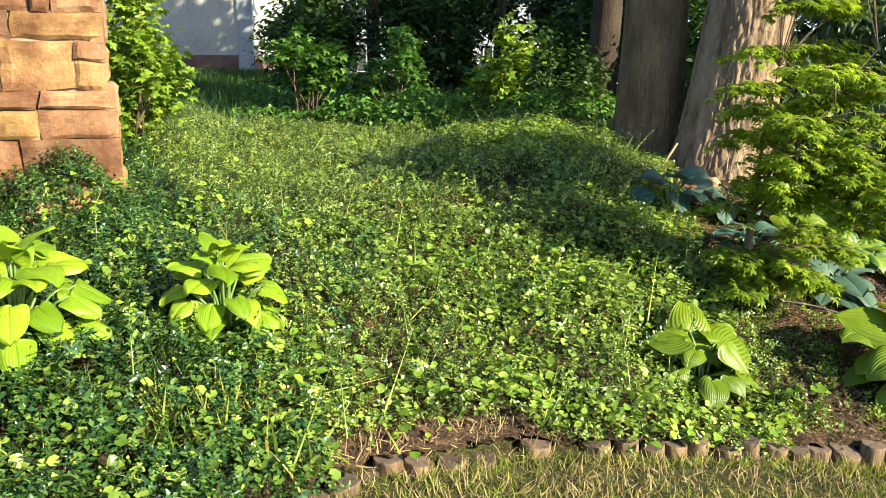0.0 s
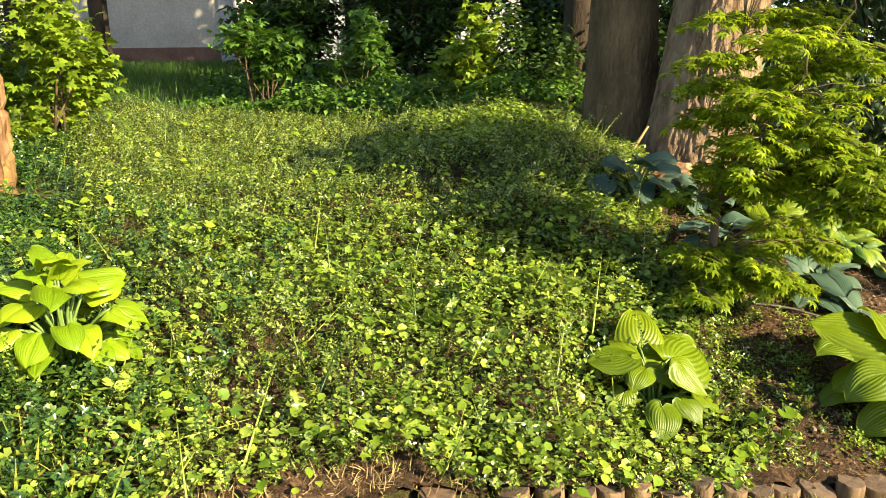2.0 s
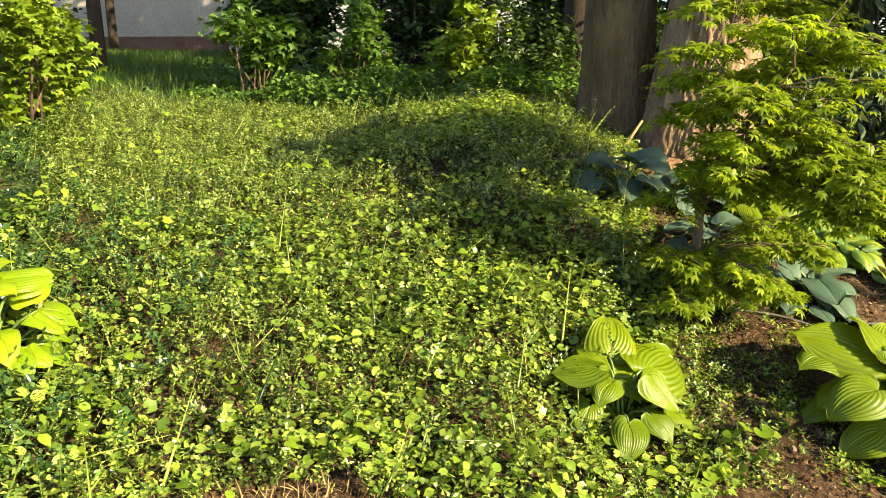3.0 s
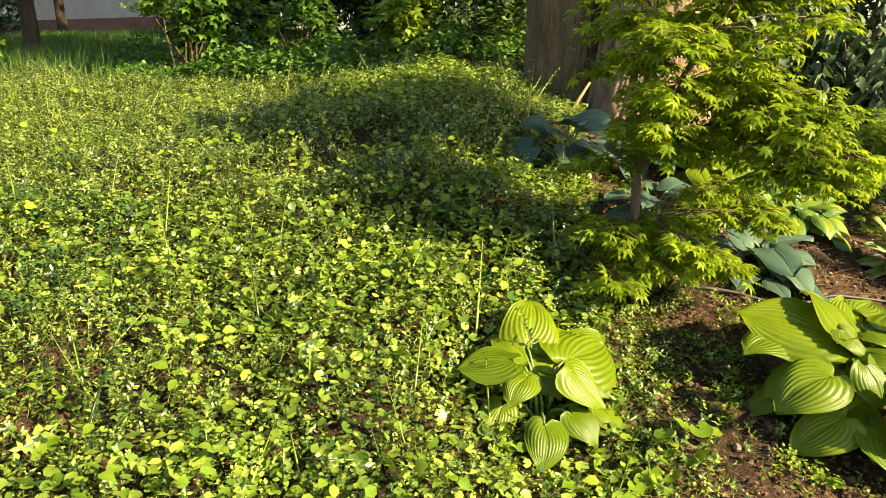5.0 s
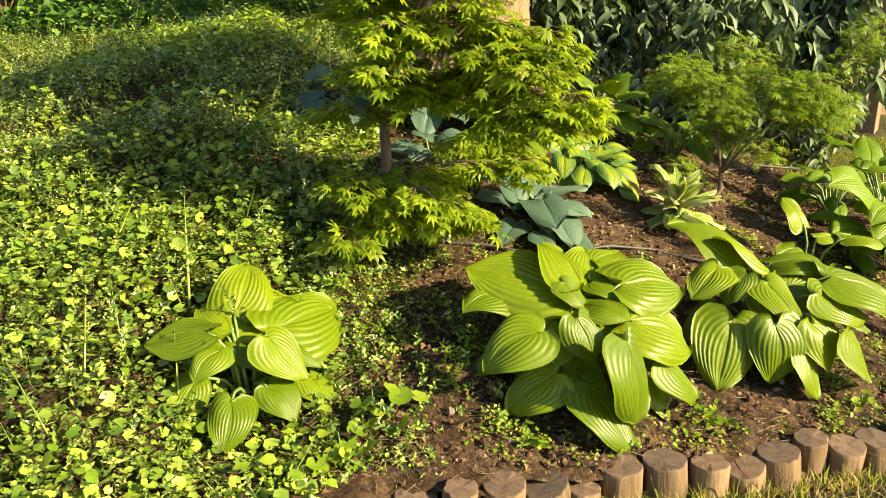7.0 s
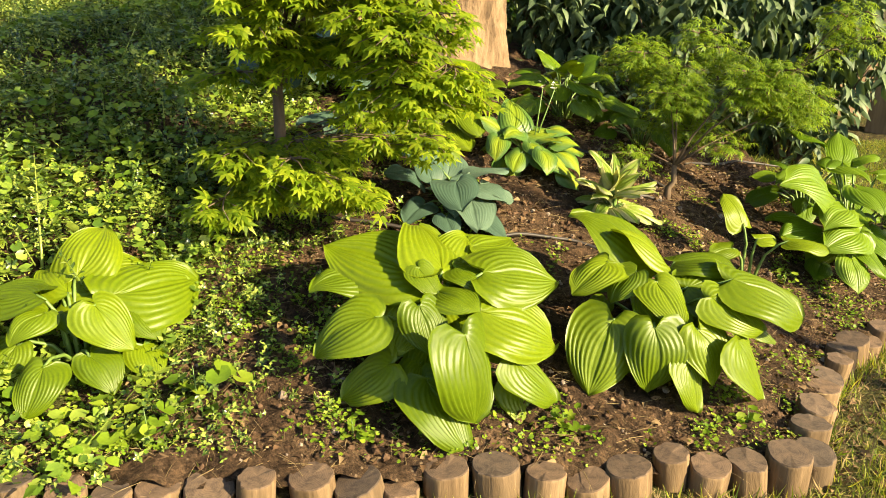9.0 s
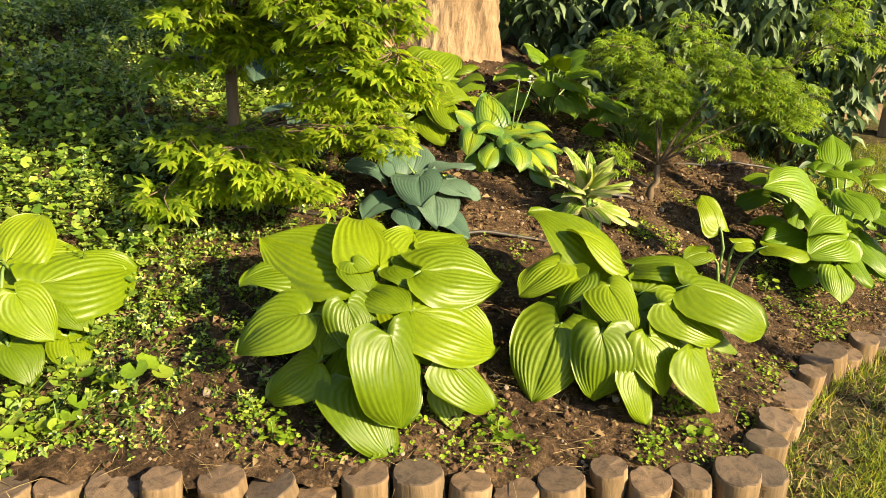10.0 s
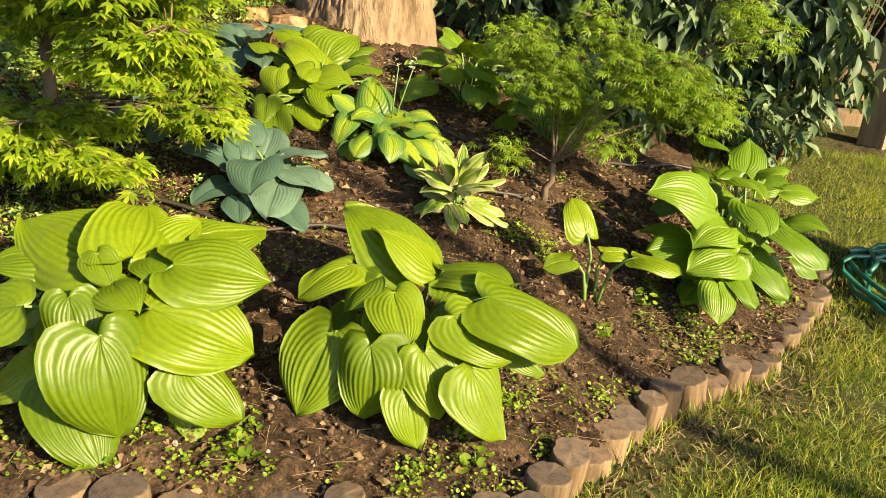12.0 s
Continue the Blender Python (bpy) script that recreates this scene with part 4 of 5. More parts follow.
DEEP_OUTER = [(203, 0.201, 0.364, 0.326, 199, -16), (297, 0.179, 0.327, 0.225, 321, 31), (263, 0.232, 0.22, 0.201, 320, 39), (235, 0.098, 0.396, 0.19, 293, 31), (232, 0.23, 0.322, 0.198, 212, 16),
      (244, 0.311, 0.246, 0.217, 202, 13), (241, 0.434, 0.157, 0.159, 267, 51), (250, 0.35, 0.179, 0.146, 298, 39), (189, 0.2, 0.176, 0.277, 186, -13)]
DEEP_INNER = [(214, 0.318, 0.215, 0.21, 194, 0), (112, 0.129, 0.456, 0.178, 299, 15), (68, 0.237, 0.464, 0.127, 0, -9), (84, 0.221, 0.461, 0.195, 74, -37), (99, 0.324, 0.541, 0.175, 144, -14),
      (110, 0.181, 0.482, 0.13, 231, 8), (36, 0.203, 0.414, 0.165, 0, 8), (219, 0.287, 0.06, 0.136, 230, 17), (237, 0.214, 0.261, 0.089, 324, 16), (284, 0.186, 0.192, 0.172, 281, 54)]
BLUE = [(217, 0.198, 0.021, 0.136, 231, 20), (251, 0.212, -0.006, 0.108, 289, 28), (253, 0.073, 0.103, 0.194, 274, 21), (301, 0.082, 0.027, 0.21, 273, 18), (301, 0.14, -0.036, 0.157, 316, 23),
      (33, 0.055, 0.115, 0.157, 0, -4), (0, 0.062, 0.066, 0.152, 330, 21), (125, 0.098, 0.097, 0.167, 93, -26), (147, 0.147, 0.152, 0.15, 129, -32), (186, 0.189, 0.104, 0.147, 201, -16),
      (180, 0.127, 0.102, 0.118, 129, -30), (267, 0.02, 0.068, 0.112, 76, -24)]
GOLD = [(214, 0.212, 0.156, 0.13, 254, 44), (228, 0.201, 0.043, 0.146, 284, 60), (192, 0.096, 0.18, 0.19, 94, -38), (258, 0.123, 0.126, 0.106, 295, 43), (277, 0.121, 0.077, 0.206, 342, 36),
      (305, 0.208, -0.009, 0.139, 0, 44), (222, 0.03, 0.157, 0.155, 0, -3), (324, 0.12, 0.121, 0.125, 0, 9), (187, 0.164, 0.177, 0.119, 180, -30), (331, 0.143, 0.071, 0.151, 332, 44)]
BRIGHT = [(222, 0.03, 0.197, 0.221, 151, -20), (228, 0.254, 0.177, 0.139, 278, 44), (271, 0.17, 0.152, 0.165, 0, 8), (262, 0.222, 0.042, 0.171, 303, 34), (255, 0.124, 0.117, 0.136, 229, 15),
      (276, 0.221, 0.096, 0.14, 317, 43), (240, 0.371, 0.064, 0.132, 275, 41), (245, 0.354, 0.015, 0.154, 294, 45), (65, 0.199, 0.219, 0.138, 0, -8), (184, 0.266, 0.239, 0.12, 155, -8),
      (145, 0.229, 0.281, 0.123, 155, -12), (128, 0.229, 0.292, 0.144, 46, -15), (99, 0.081, 0.199, 0.248, 61, -23)]
hosta("young hosta with broad ribbed yellow-green leaves among groundcover", "hosta", 1.27, 3.42, YOUNG)
hosta("large hosta with broad ribbed yellow-green leaves on bare soil", "hosta", 2.32, 3.5, LARGE_OUTER + LARGE_INNER + tiers(41, [(6, 0.2, 0.1, 0.14, 45), (6, 0.13, 0.19, 0.15, 20)]))
hosta("large hosta with glossy ribbed yellow-green leaves on bare soil", "hosta", 3.1, 3.72, GLOSSY_OUTER + GLOSSY_INNER + tiers(42, [(6, 0.2, 0.12, 0.13, 45), (6, 0.13, 0.2, 0.15, 20)]))
hosta("large hosta with deep green ribbed leaves by the log edging", "hosta_deep", 4.42, 4.78, DEEP_OUTER + DEEP_INNER + tiers(4, [(5, 0.2, 0.14, 0.17, 35), (4, 0.12, 0.3, 0.17, 5)]))
hosta("hosta with deep green ribbed leaves behind its larger neighbour", "hosta_deep", 4.5, 5.35, tiers(14, [(7, 0.22, 0.12, 0.16, 35), (7, 0.16, 0.26, 0.16, 5)]))
hosta("hosta with smooth blue-grey leaves on soil", "hosta_blue", 2.47, 4.42, BLUE + tiers(5, [(4, 0.1, 0.05, 0.13, 20)]), lift=0.025)
hosta("hosta with blue-grey leaves in the shade of the maple", "hosta_blue", 2.0, 4.72, tiers(6, [(6, 0.15, 0.09, 0.15, 35), (6, 0.1, 0.17, 0.15, 5)]))
hosta("hosta with blue-grey leaves beside the groundcover", "hosta_blue", 1.66, 5.35, tiers(16, [(8, 0.2, 0.14, 0.17, 35), (7, 0.12, 0.24, 0.17, 5)]))
hosta("hosta with blue-grey leaves at the foot of the old trees", "hosta_blue", 2.12, 5.45, tiers(17, [(6, 0.16, 0.1, 0.16, 35), (5, 0.1, 0.17, 0.16, 5)]))
gold = hosta("hosta with gold leaves edged dark green and two flower stalks", "hosta_gold", 2.85, 4.97, GOLD + tiers(7, [(6, 0.16, 0.1, 0.13, 35), (4, 0.08, 0.16, 0.13, 5)]))
for dx, dy in ((0.02, -0.05), (0.06, -0.03)):
    V, F = tube([(0, 0, 0.05), (dx * 0.6, dy, 0.2), (dx * 1.6, dy, 0.38)], [0.004, 0.0035, 0.002], 6)
    stem = part("flower_stalk", mesh_from("flower_stalk", V, F, M["stalk"]), gold, "pale upright flower stalk")
    g = np.random.default_rng(int(dx * 100))
    P = np.array((dx * 1.6, dy, 0.385)) + g.normal(size=(9, 3)) * np.array((0.008, 0.008, 0.012))
    V, F = scatter(kite_tmpl(0.6), P, random_dir(g, 9, -0.3), random_up(g, 9), g.uniform(0.015, 0.028, 9))
    part("bud", mesh_from("bud", V, F, M["bud"]), stem, "small whitish flower buds")
hosta("hosta with bright green leaves at the foot of the tree", "hosta", 2.5, 5.22, BRIGHT + tiers(8, [(6, 0.22, 0.1, 0.15, 35), (5, 0.12, 0.2, 0.15, 5)]))
hosta("hosta with deep green leaves in half shade", "hosta_deep", 3.15, 5.78, tiers(9, [(9, 0.26, 0.12, 0.17, 38), (9, 0.18, 0.22, 0.17, 10), (4, 0.07, 0.3, 0.15, -20)]))
hosta("hosta with deep green leaves behind the feathery maple", "hosta_deep", 3.62, 5.72, tiers(19, [(8, 0.24, 0.12, 0.16, 40), (8, 0.16, 0.2, 0.16, 10)]))
hosta("small hosta with narrow cream-edged leaves", "hosta_cream", 3.17, 4.6, tiers(10, [(11, 0.06, 0.06, 0.17, 15), (13, 0.04, 0.11, 0.17, -15), (8, 0.01, 0.14, 0.16, -50)]))
hosta("young hosta with raised leaves on long pale stalks", "hosta", 3.72, 4.35, [(150, 0.05, 0.27, 0.15, 120, -42), (350, 0.16, 0.2, 0.16, 340, 12), (195, 0.1, 0.17, 0.11, 15), (20, 0.04, 0.2, 0.1, 10)])
for x, y, k, n in ((-0.92, 2.98, 21, 1.2), (-1.5, 2.5, 22, 1.4)):
    hosta("hydrangea with fresh lime-green leaves rising from the groundcover", "hydrangea", x, y,
          tiers(k, [(14, 0.14 * n, 0.1 * n, 0.09 * n, 45), (16, 0.13 * n, 0.18 * n, 0.1 * n, 32), (10, 0.08 * n, 0.25 * n, 0.11 * n, 8), (6, 0.02 * n, 0.29 * n, 0.1 * n, -25)]), group="hydrangeas", name="hydrangea")


# ---- groundcover ----
def soil_edge_x(y):
    return np.interp(y, [2.4, 3.0, 4.0, 5.0, 6.0, 9], [1.35, 1.5, 1.62, 1.75, 1.9, 2.3])


def ivy_top(x, y):
    n1 = np.array([noise.noise((a * 1.8, b * 1.8, 4.0)) for a, b in zip(x, y)])
    n2 = np.array([noise.noise((a * 5, b * 5, 9.0)) for a, b in zip(x, y)])
    d = np.clip((y - edge_y(x)) / 0.5, 0, 1)
    e = np.clip((soil_edge_x(y) - x) / 0.35, 0, 1)
    foot = 0.27 * np.exp(-(((x + 2.1) / 0.35) ** 2 + ((y - 4.15) / 0.3) ** 2))
    open_spot = 1 - 0.95 * np.exp(-((x - 1.29) / 0.36) ** 2 - ((y - 3.22) / 0.28) ** 2)
    return np.maximum(0.055, 0.11 + 0.12 * n1 + 0.07 * n2) * (0.6 + 0.4 * d) * (0.35 + 0.65 * e) * open_spot + foot


IVY_LEAF = kite_tmpl(0.55, 0.1, 0.08)
SPRIGS = [sprig_tmpl(IVY_LEAF, p, 1.0, 0.33, random.Random(i)) for i, p in enumerate((3, 4, 5, 4))]
FAR_SPRIGS = [sprig_tmpl(diamond_tmpl(0.55), p, 1.0, 0.35, random.Random(i)) for i, p in enumerate((3, 4, 4, 4))]
ROUND = round_tmpl(0.1)
SUN_LEAN = np.array(SUN_DIR)


def pts_in(g, n, x0, x1, y0, y1, keep):
    x, y = g.uniform(x0, x1, n), g.uniform(y0, y1, n)
    k = keep(x, y)
    return x[k], y[k]


def in_ivy(x, y):
    return (y > edge_y(x) + np.where((x > 0.35) & (x < 1.5), -0.03, np.where(x < -0.35, -0.06, 0.12))) & (x < soil_edge_x(y)) & (y < 8.2 - 0.25 * np.clip(x, -3, 2)) & ~((x < -1.85) & (y > 4.42) & (y < 5.1))


def upright(tm):
    """Template standing along z turned to run along y, as scatter() lays it."""
    return tm[0][:, [0, 2, 1]] * np.array((1, 1, -1)), tm[1]


def undergrowth():
    """Low leafy growth along the foot of the wood."""
    g = np.random.default_rng(31)
    x, y = pts_in(g, 15000, -2.6, 3.4, 7.6, 11.0, lambda x, y: (y > 7.9 - 0.2 * x) & (y > 7.4 + 0.5 * np.abs(x - 0.6)))
    h = np.array([0.24 + 0.3 * noise.noise((a * 1.4, b * 1.4, 61)) for a, b in zip(x, y)])
    k = h > 0.03
    x, y, h = x[k], y[k], h[k]
    n = len(x)
    V, F = scatter(kite_tmpl(0.7), np.stack([x, y, ground_z(x, y) + h * g.uniform(0.15, 1, n) ** 0.6], -1), random_dir(g, n, 0.3), random_up(g, n, 0.5) + 0.3 * SUN_LEAN, g.uniform(0.04, 0.09, n))
    solid("undergrowth", mesh_from("undergrowth", V, F, M["bush_leaf"]), "low green undergrowth at the foot of the wood", "undergrowth", kind="stuff")


undergrowth()


def groundcover():
    chunks, dark_chunks = [], []
    g = np.random.default_rng(5)
    for i, sp in enumerate(SPRIGS):
        x, y = pts_in(g, 14000, -3.2, 2.2, 1.2, 8.4, in_ivy)
        h = ivy_top(x, y)
        n = len(x)
        up = random_up(g, n, 0.65) + 0.1 * SUN_LEAN
        L = g.uniform(0.042, 0.11, n)
        z = bed_z(x, y) + h - L * 0.75 + g.uniform(-0.055, 0.02, n)
        P, D = np.stack([x, y, z], -1), random_dir(g, n)
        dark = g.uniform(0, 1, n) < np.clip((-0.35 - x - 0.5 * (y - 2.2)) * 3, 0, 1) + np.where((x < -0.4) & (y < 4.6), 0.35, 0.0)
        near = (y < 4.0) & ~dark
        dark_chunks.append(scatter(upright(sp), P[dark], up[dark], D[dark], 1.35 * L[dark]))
        away = (y >= 4.0) & ~dark
        chunks.append(scatter(upright(sp), P[near], up[near], D[near], L[near]))
        chunks.append(scatter(upright(FAR_SPRIGS[i]), P[away], up[away], D[away], L[away]))
    # long loose shoots standing out of the mat
    x, y = pts_in(g, 1300, -3.0, 1.7, 1.8, 7.8, in_ivy)
    n = len(x)
    long_shoot = sprig_tmpl(IVY_LEAF, 9, 1.0, 0.1, random.Random(9))
    chunks.append(scatter(upright(long_shoot), np.stack([x, y, bed_z(x, y) + 0.03], -1), random_up(g, n, 0.7), random_dir(g, n), 0.12 + 0.3 * g.uniform(0, 1, n) ** 2))
    # thin fringe over bare soil
    x, y = pts_in(g, 6000, 1.3, 2.4, 2.9, 4.6, lambda x, y: (x >= soil_edge_x(y)) & (y > edge_y(x) + 0.08))
    k = g.uniform(0, 1, len(x)) < np.exp(-(x - soil_edge_x(y)) / 0.24)
    x, y = x[k], y[k]
    n = len(x)
    chunks.append(scatter(upright(SPRIGS[1]), np.stack([x, y, bed_z(x, y) - 0.01], -1), random_up(g, n, 0.9), random_dir(g, n), g.uniform(0.04, 0.09, n)))
    V, F = join(chunks)
    solid("periwinkle", mesh_from("periwinkle", V, F, M["ivy"]), "dense mat of small glossy dark green periwinkle leaves", "groundcover", kind="stuff")
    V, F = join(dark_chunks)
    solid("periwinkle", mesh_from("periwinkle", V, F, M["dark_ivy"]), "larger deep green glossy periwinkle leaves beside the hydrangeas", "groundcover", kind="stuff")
    x, y = pts_in(g, 64000, -1.6, 2.0, 1.8, 7.6, in_ivy)
    m = np.array([noise.noise((a * 1.1, b * 1.1, 30)) for a, b in zip(x, y)]) + np.clip((x + 0.5) * 0.35, -0.5, 0.45) - np.clip((y - 4.4) * 0.2, 0, 0.4)
    k = m + np.clip((4.2 - y) * 0.15, -0.1, 0.25) > g.uniform(-0.25, 0.5, len(x))
    x, y = x[k], y[k]
    n = len(x)
    z = bed_z(x, y) + ivy_top(x, y) + g.uniform(-0.04, 0.035, n)
    V, F = scatter(ROUND, np.stack([x, y, z], -1), random_dir(g, n, 0.1), random_up(g, n, 0.6) + 0.15 * SUN_LEAN, 0.011 + 0.036 * g.uniform(0, 1, n) ** 2.2)
    solid("ground_ivy", mesh_from("ground_ivy", V, F, M["ground_ivy"]), "patches of round-leaved light green ground ivy", "groundcover", kind="stuff")
    # broad-leaved weeds in loose clumps through the mat, thick along the crest
    cx, cy = pts_in(g, 520, -2.6, 1.6, 2.4, 7.4, in_ivy)
    keep = g.uniform(0, 1, len(cx)) < np.where((cy > 5.9) & (cx > 0.1), 1.0, 0.32)
    cx, cy = cx[keep], cy[keep]
    per = 14
    x, y = np.repeat(cx, per) + g.normal(size=len(cx) * per) * 0.07, np.repeat(cy, per) + g.normal(size=len(cx) * per) * 0.07
    n = len(x)
    z = bed_z(x, y) + ivy_top(x, y) + g.uniform(-0.02, 0.07, n)
    V, F = scatter(leaf_tmpl(0.8), np.stack([x, y, z], -1), random_dir(g, n, 0.25), random_up(g, n, 0.4) + 0.3 * SUN_LEAN, g.uniform(0.025, 0.055, n))
    solid("nettle_weeds", mesh_from("nettle_weeds", V, F, M["weed"]), "clumps of fresh light green weeds rising through the groundcover", "weeds", kind="stuff")


groundcover()


# ---- Japanese maples ----
def japanese_maple(label, x, y, base_r, limbs, sprays, leaf, size, mat, seed, density=1.0):
    """Short trunk forking into limbs that end in flat layered leaf sprays; sprays: (dx, dy, z, radius, thickness, leaves)."""
    g = np.random.default_rng(seed)
    z0 = bz(x, y)
    t = thing("japanese_maple", label, "tree", (x, y, z0), "japanese maples")
    fork = np.array(limbs)
    V, F = tube([(0, 0, -0.05), (0.005, 0, 0.05), fork * 0.5 + (0.015, -0.01, 0), fork], [base_r * 1.5, base_r * 1.1, base_r, base_r * 0.85], 10)
    part("trunk", mesh_from("trunk", V, F, M["maple_bark"]), t)
    # a few limbs rise from the fork through the crown; sprays hang on them
    cs = np.array([s[:3] for s in sprays])
    nodes = [fork, fork * 0.55 + (0.01, 0, 0), fork * 0.8]
    for i in range(6):
        ang = i * 1.05 + 0.3
        goal = cs.mean(0) + np.array((math.cos(ang) * cs[:, 0].std(), math.sin(ang) * cs[:, 1].std(), 0.0)) * 1.1
        goal[2] = cs[:, 2].min() + (cs[:, 2].max() - cs[:, 2].min()) * (0.3 + 0.35 * ((i * 0.37) % 1))
        m1 = fork + (goal - fork) * np.array((0.3, 0.3, 0.4))
        m2 = fork + (goal - fork) * np.array((0.7, 0.7, 0.75))
        V, F = tube([fork, m1, m2, goal], [base_r * 0.5, base_r * 0.36, base_r * 0.22, 0.002], 7)
        part("limb", mesh_from("limb", V, F, M["maple_bark"]), t)
        nodes += [m1, (m1 + m2) / 2, m2, (m2 + goal) / 2, goal]
    twigs, P, U = [], [], []
    for dx, dy, z, r, th, n in sprays:
        c = np.array((dx, dy, z))
        k = int(np.argmin([np.linalg.norm(q - c) + 0.6 * max(0, q[2] - c[2] + 0.05) for q in nodes]))
        mid = (nodes[k] + c) / 2 + np.array((0, 0, 0.03))
        V, F = tube([nodes[k], mid, c], [0.0035, 0.0025, 0.001], 5)
        part("branch", mesh_from("branch", V, F, M["maple_bark"]), t)
        for k in range(6):
            a = k * 1.05 + g.uniform(-0.3, 0.3)
            tip = c + np.array((math.cos(a) * r * 0.85, math.sin(a) * r * 0.85, -0.12 * r))
            twigs.append(tube([mid * 0.2 + c * 0.8, (c + tip) / 2 + (0, 0, 0.015), tip], [0.0035, 0.0025, 0.001], 4))
        n = int(n * density)
        rad = r * np.sqrt(g.uniform(0, 1, n))
        a = g.uniform(0, 2 * math.pi, n)
        rad *= 0.75 + 0.25 * np.sin(a * 3 + dx * 9) + 0.15 * np.sin(a * 7 + dy * 5)
        lay = g.integers(0, 3, n)
        P.append(np.stack([c[0] + rad * np.cos(a), c[1] + rad * np.sin(a), c[2] + (lay - 1) * th * 0.7 + g.normal(size=n) * th * 0.25 - 0.3 * rad ** 2 / max(r, 0.1)], -1))
        U.append(np.stack([np.cos(a), np.sin(a), g.normal(size=n) * 0.25 - 0.22], -1))
    V, F = join(twigs)
    part("twigwork", mesh_from("twigwork", V, F, M["maple_bark"]), t)["kind"] = "stuff"
    P, U = np.concatenate(P), np.concatenate(U)
    P[:, 2] = np.maximum(P[:, 2], 0.04)
    U[:, :2] += g.normal(size=(len(U), 2)) * 0.6
    V, F = scatter(leaf, P, U, random_up(g, len(P), 0.3) + 0.6 * SUN_LEAN, size * g.uniform(0.65, 1.2, len(P)))
    ob = part("foliage", mesh_from("foliage", V, F, mat), t)
    ob["kind"] = "stuff"
    return t


def spread(seed, n, x0, x1, y0, y1, low, high, r0, r1, leaves, lean=0.0, thick=0.024):
    """Spray places in a crown whose floor and roof are functions of x."""
    g = random.Random(seed)
    out = []
    for i in range(n):
        x = x0 + (x1 - x0) * ((i * 0.618) % 1)
        z = low(x) + (high(x) - low(x)) * ((i * 0.7548 + g.uniform(0, 0.1)) % 1)
        r = g.uniform(r0, r1)
        x += lean * max(0.0, z - 0.6)
        out.append((x, g.uniform(y0, y1), z, r, thick, int(leaves * (r / r1) ** 2)))
    return out


STAR = palmate_tmpl(7, 0.2, 118, 0.22)
FINE = palmate_tmpl(7, 0.11, 110, 0.3)
japanese_maple("small Japanese maple with layered yellow-green star-shaped leaves", 1.74, 4.2, 0.023, (0.03, 0.0, 0.5),
               spread(1, 46, -0.1, 0.52, -0.42, 0.12, lambda x: 0.54 - 0.1 * max(x, 0), lambda x: 1.35 - 0.35 * max(x - 0.2, 0), 0.15, 0.23, 105, 0.1)
               + spread(7, 12, 0.42, 0.72, -0.52, -0.22, lambda x: 0.5, lambda x: 0.95 - 0.5 * (x - 0.4), 0.11, 0.17, 80)
               + spread(6, 18, 0.0, 0.55, 0.0, 0.4, lambda x: 1.35, lambda x: 2.4 - 0.6 * abs(x - 0.3), 0.18, 0.27, 115, 0.1)
               + spread(2, 18, -0.14, 0.34, -0.36, -0.04, lambda x: 0.12, lambda x: 0.32 + 0.05 * x, 0.1, 0.15, 90)
               + spread(5, 9, 0.3, 0.62, -0.02, 0.22, lambda x: 0.25, lambda x: 0.42, 0.1, 0.15, 80), STAR, 0.068, M["maple_leaf"], 3)
japanese_maple("feathery Japanese maple with fine-cut light green leaves", 3.56, 5.0, 0.015, (0.03, 0.02, 0.16),
               spread(3, 44, -0.2, 0.86, -0.14, 0.34, lambda x: 0.2 + 0.25 * max(x - 0.2, 0), lambda x: 0.8 + 0.12 * math.cos(x * 9), 0.11, 0.18, 165, 0.0, 0.06), FINE, 0.054, M["fine_maple_leaf"], 4)


# ---- lawn ----
def blade_tmpl():
    v = [(-0.03, 0, 0), (0.03, 0, 0), (-0.025, 0.06, 0.45), (0.025, 0.06, 0.45), (0, 0.3, 0.95)]
    return np.array(v), np.array([(0, 1, 3), (0, 3, 2), (2, 3, 4)])


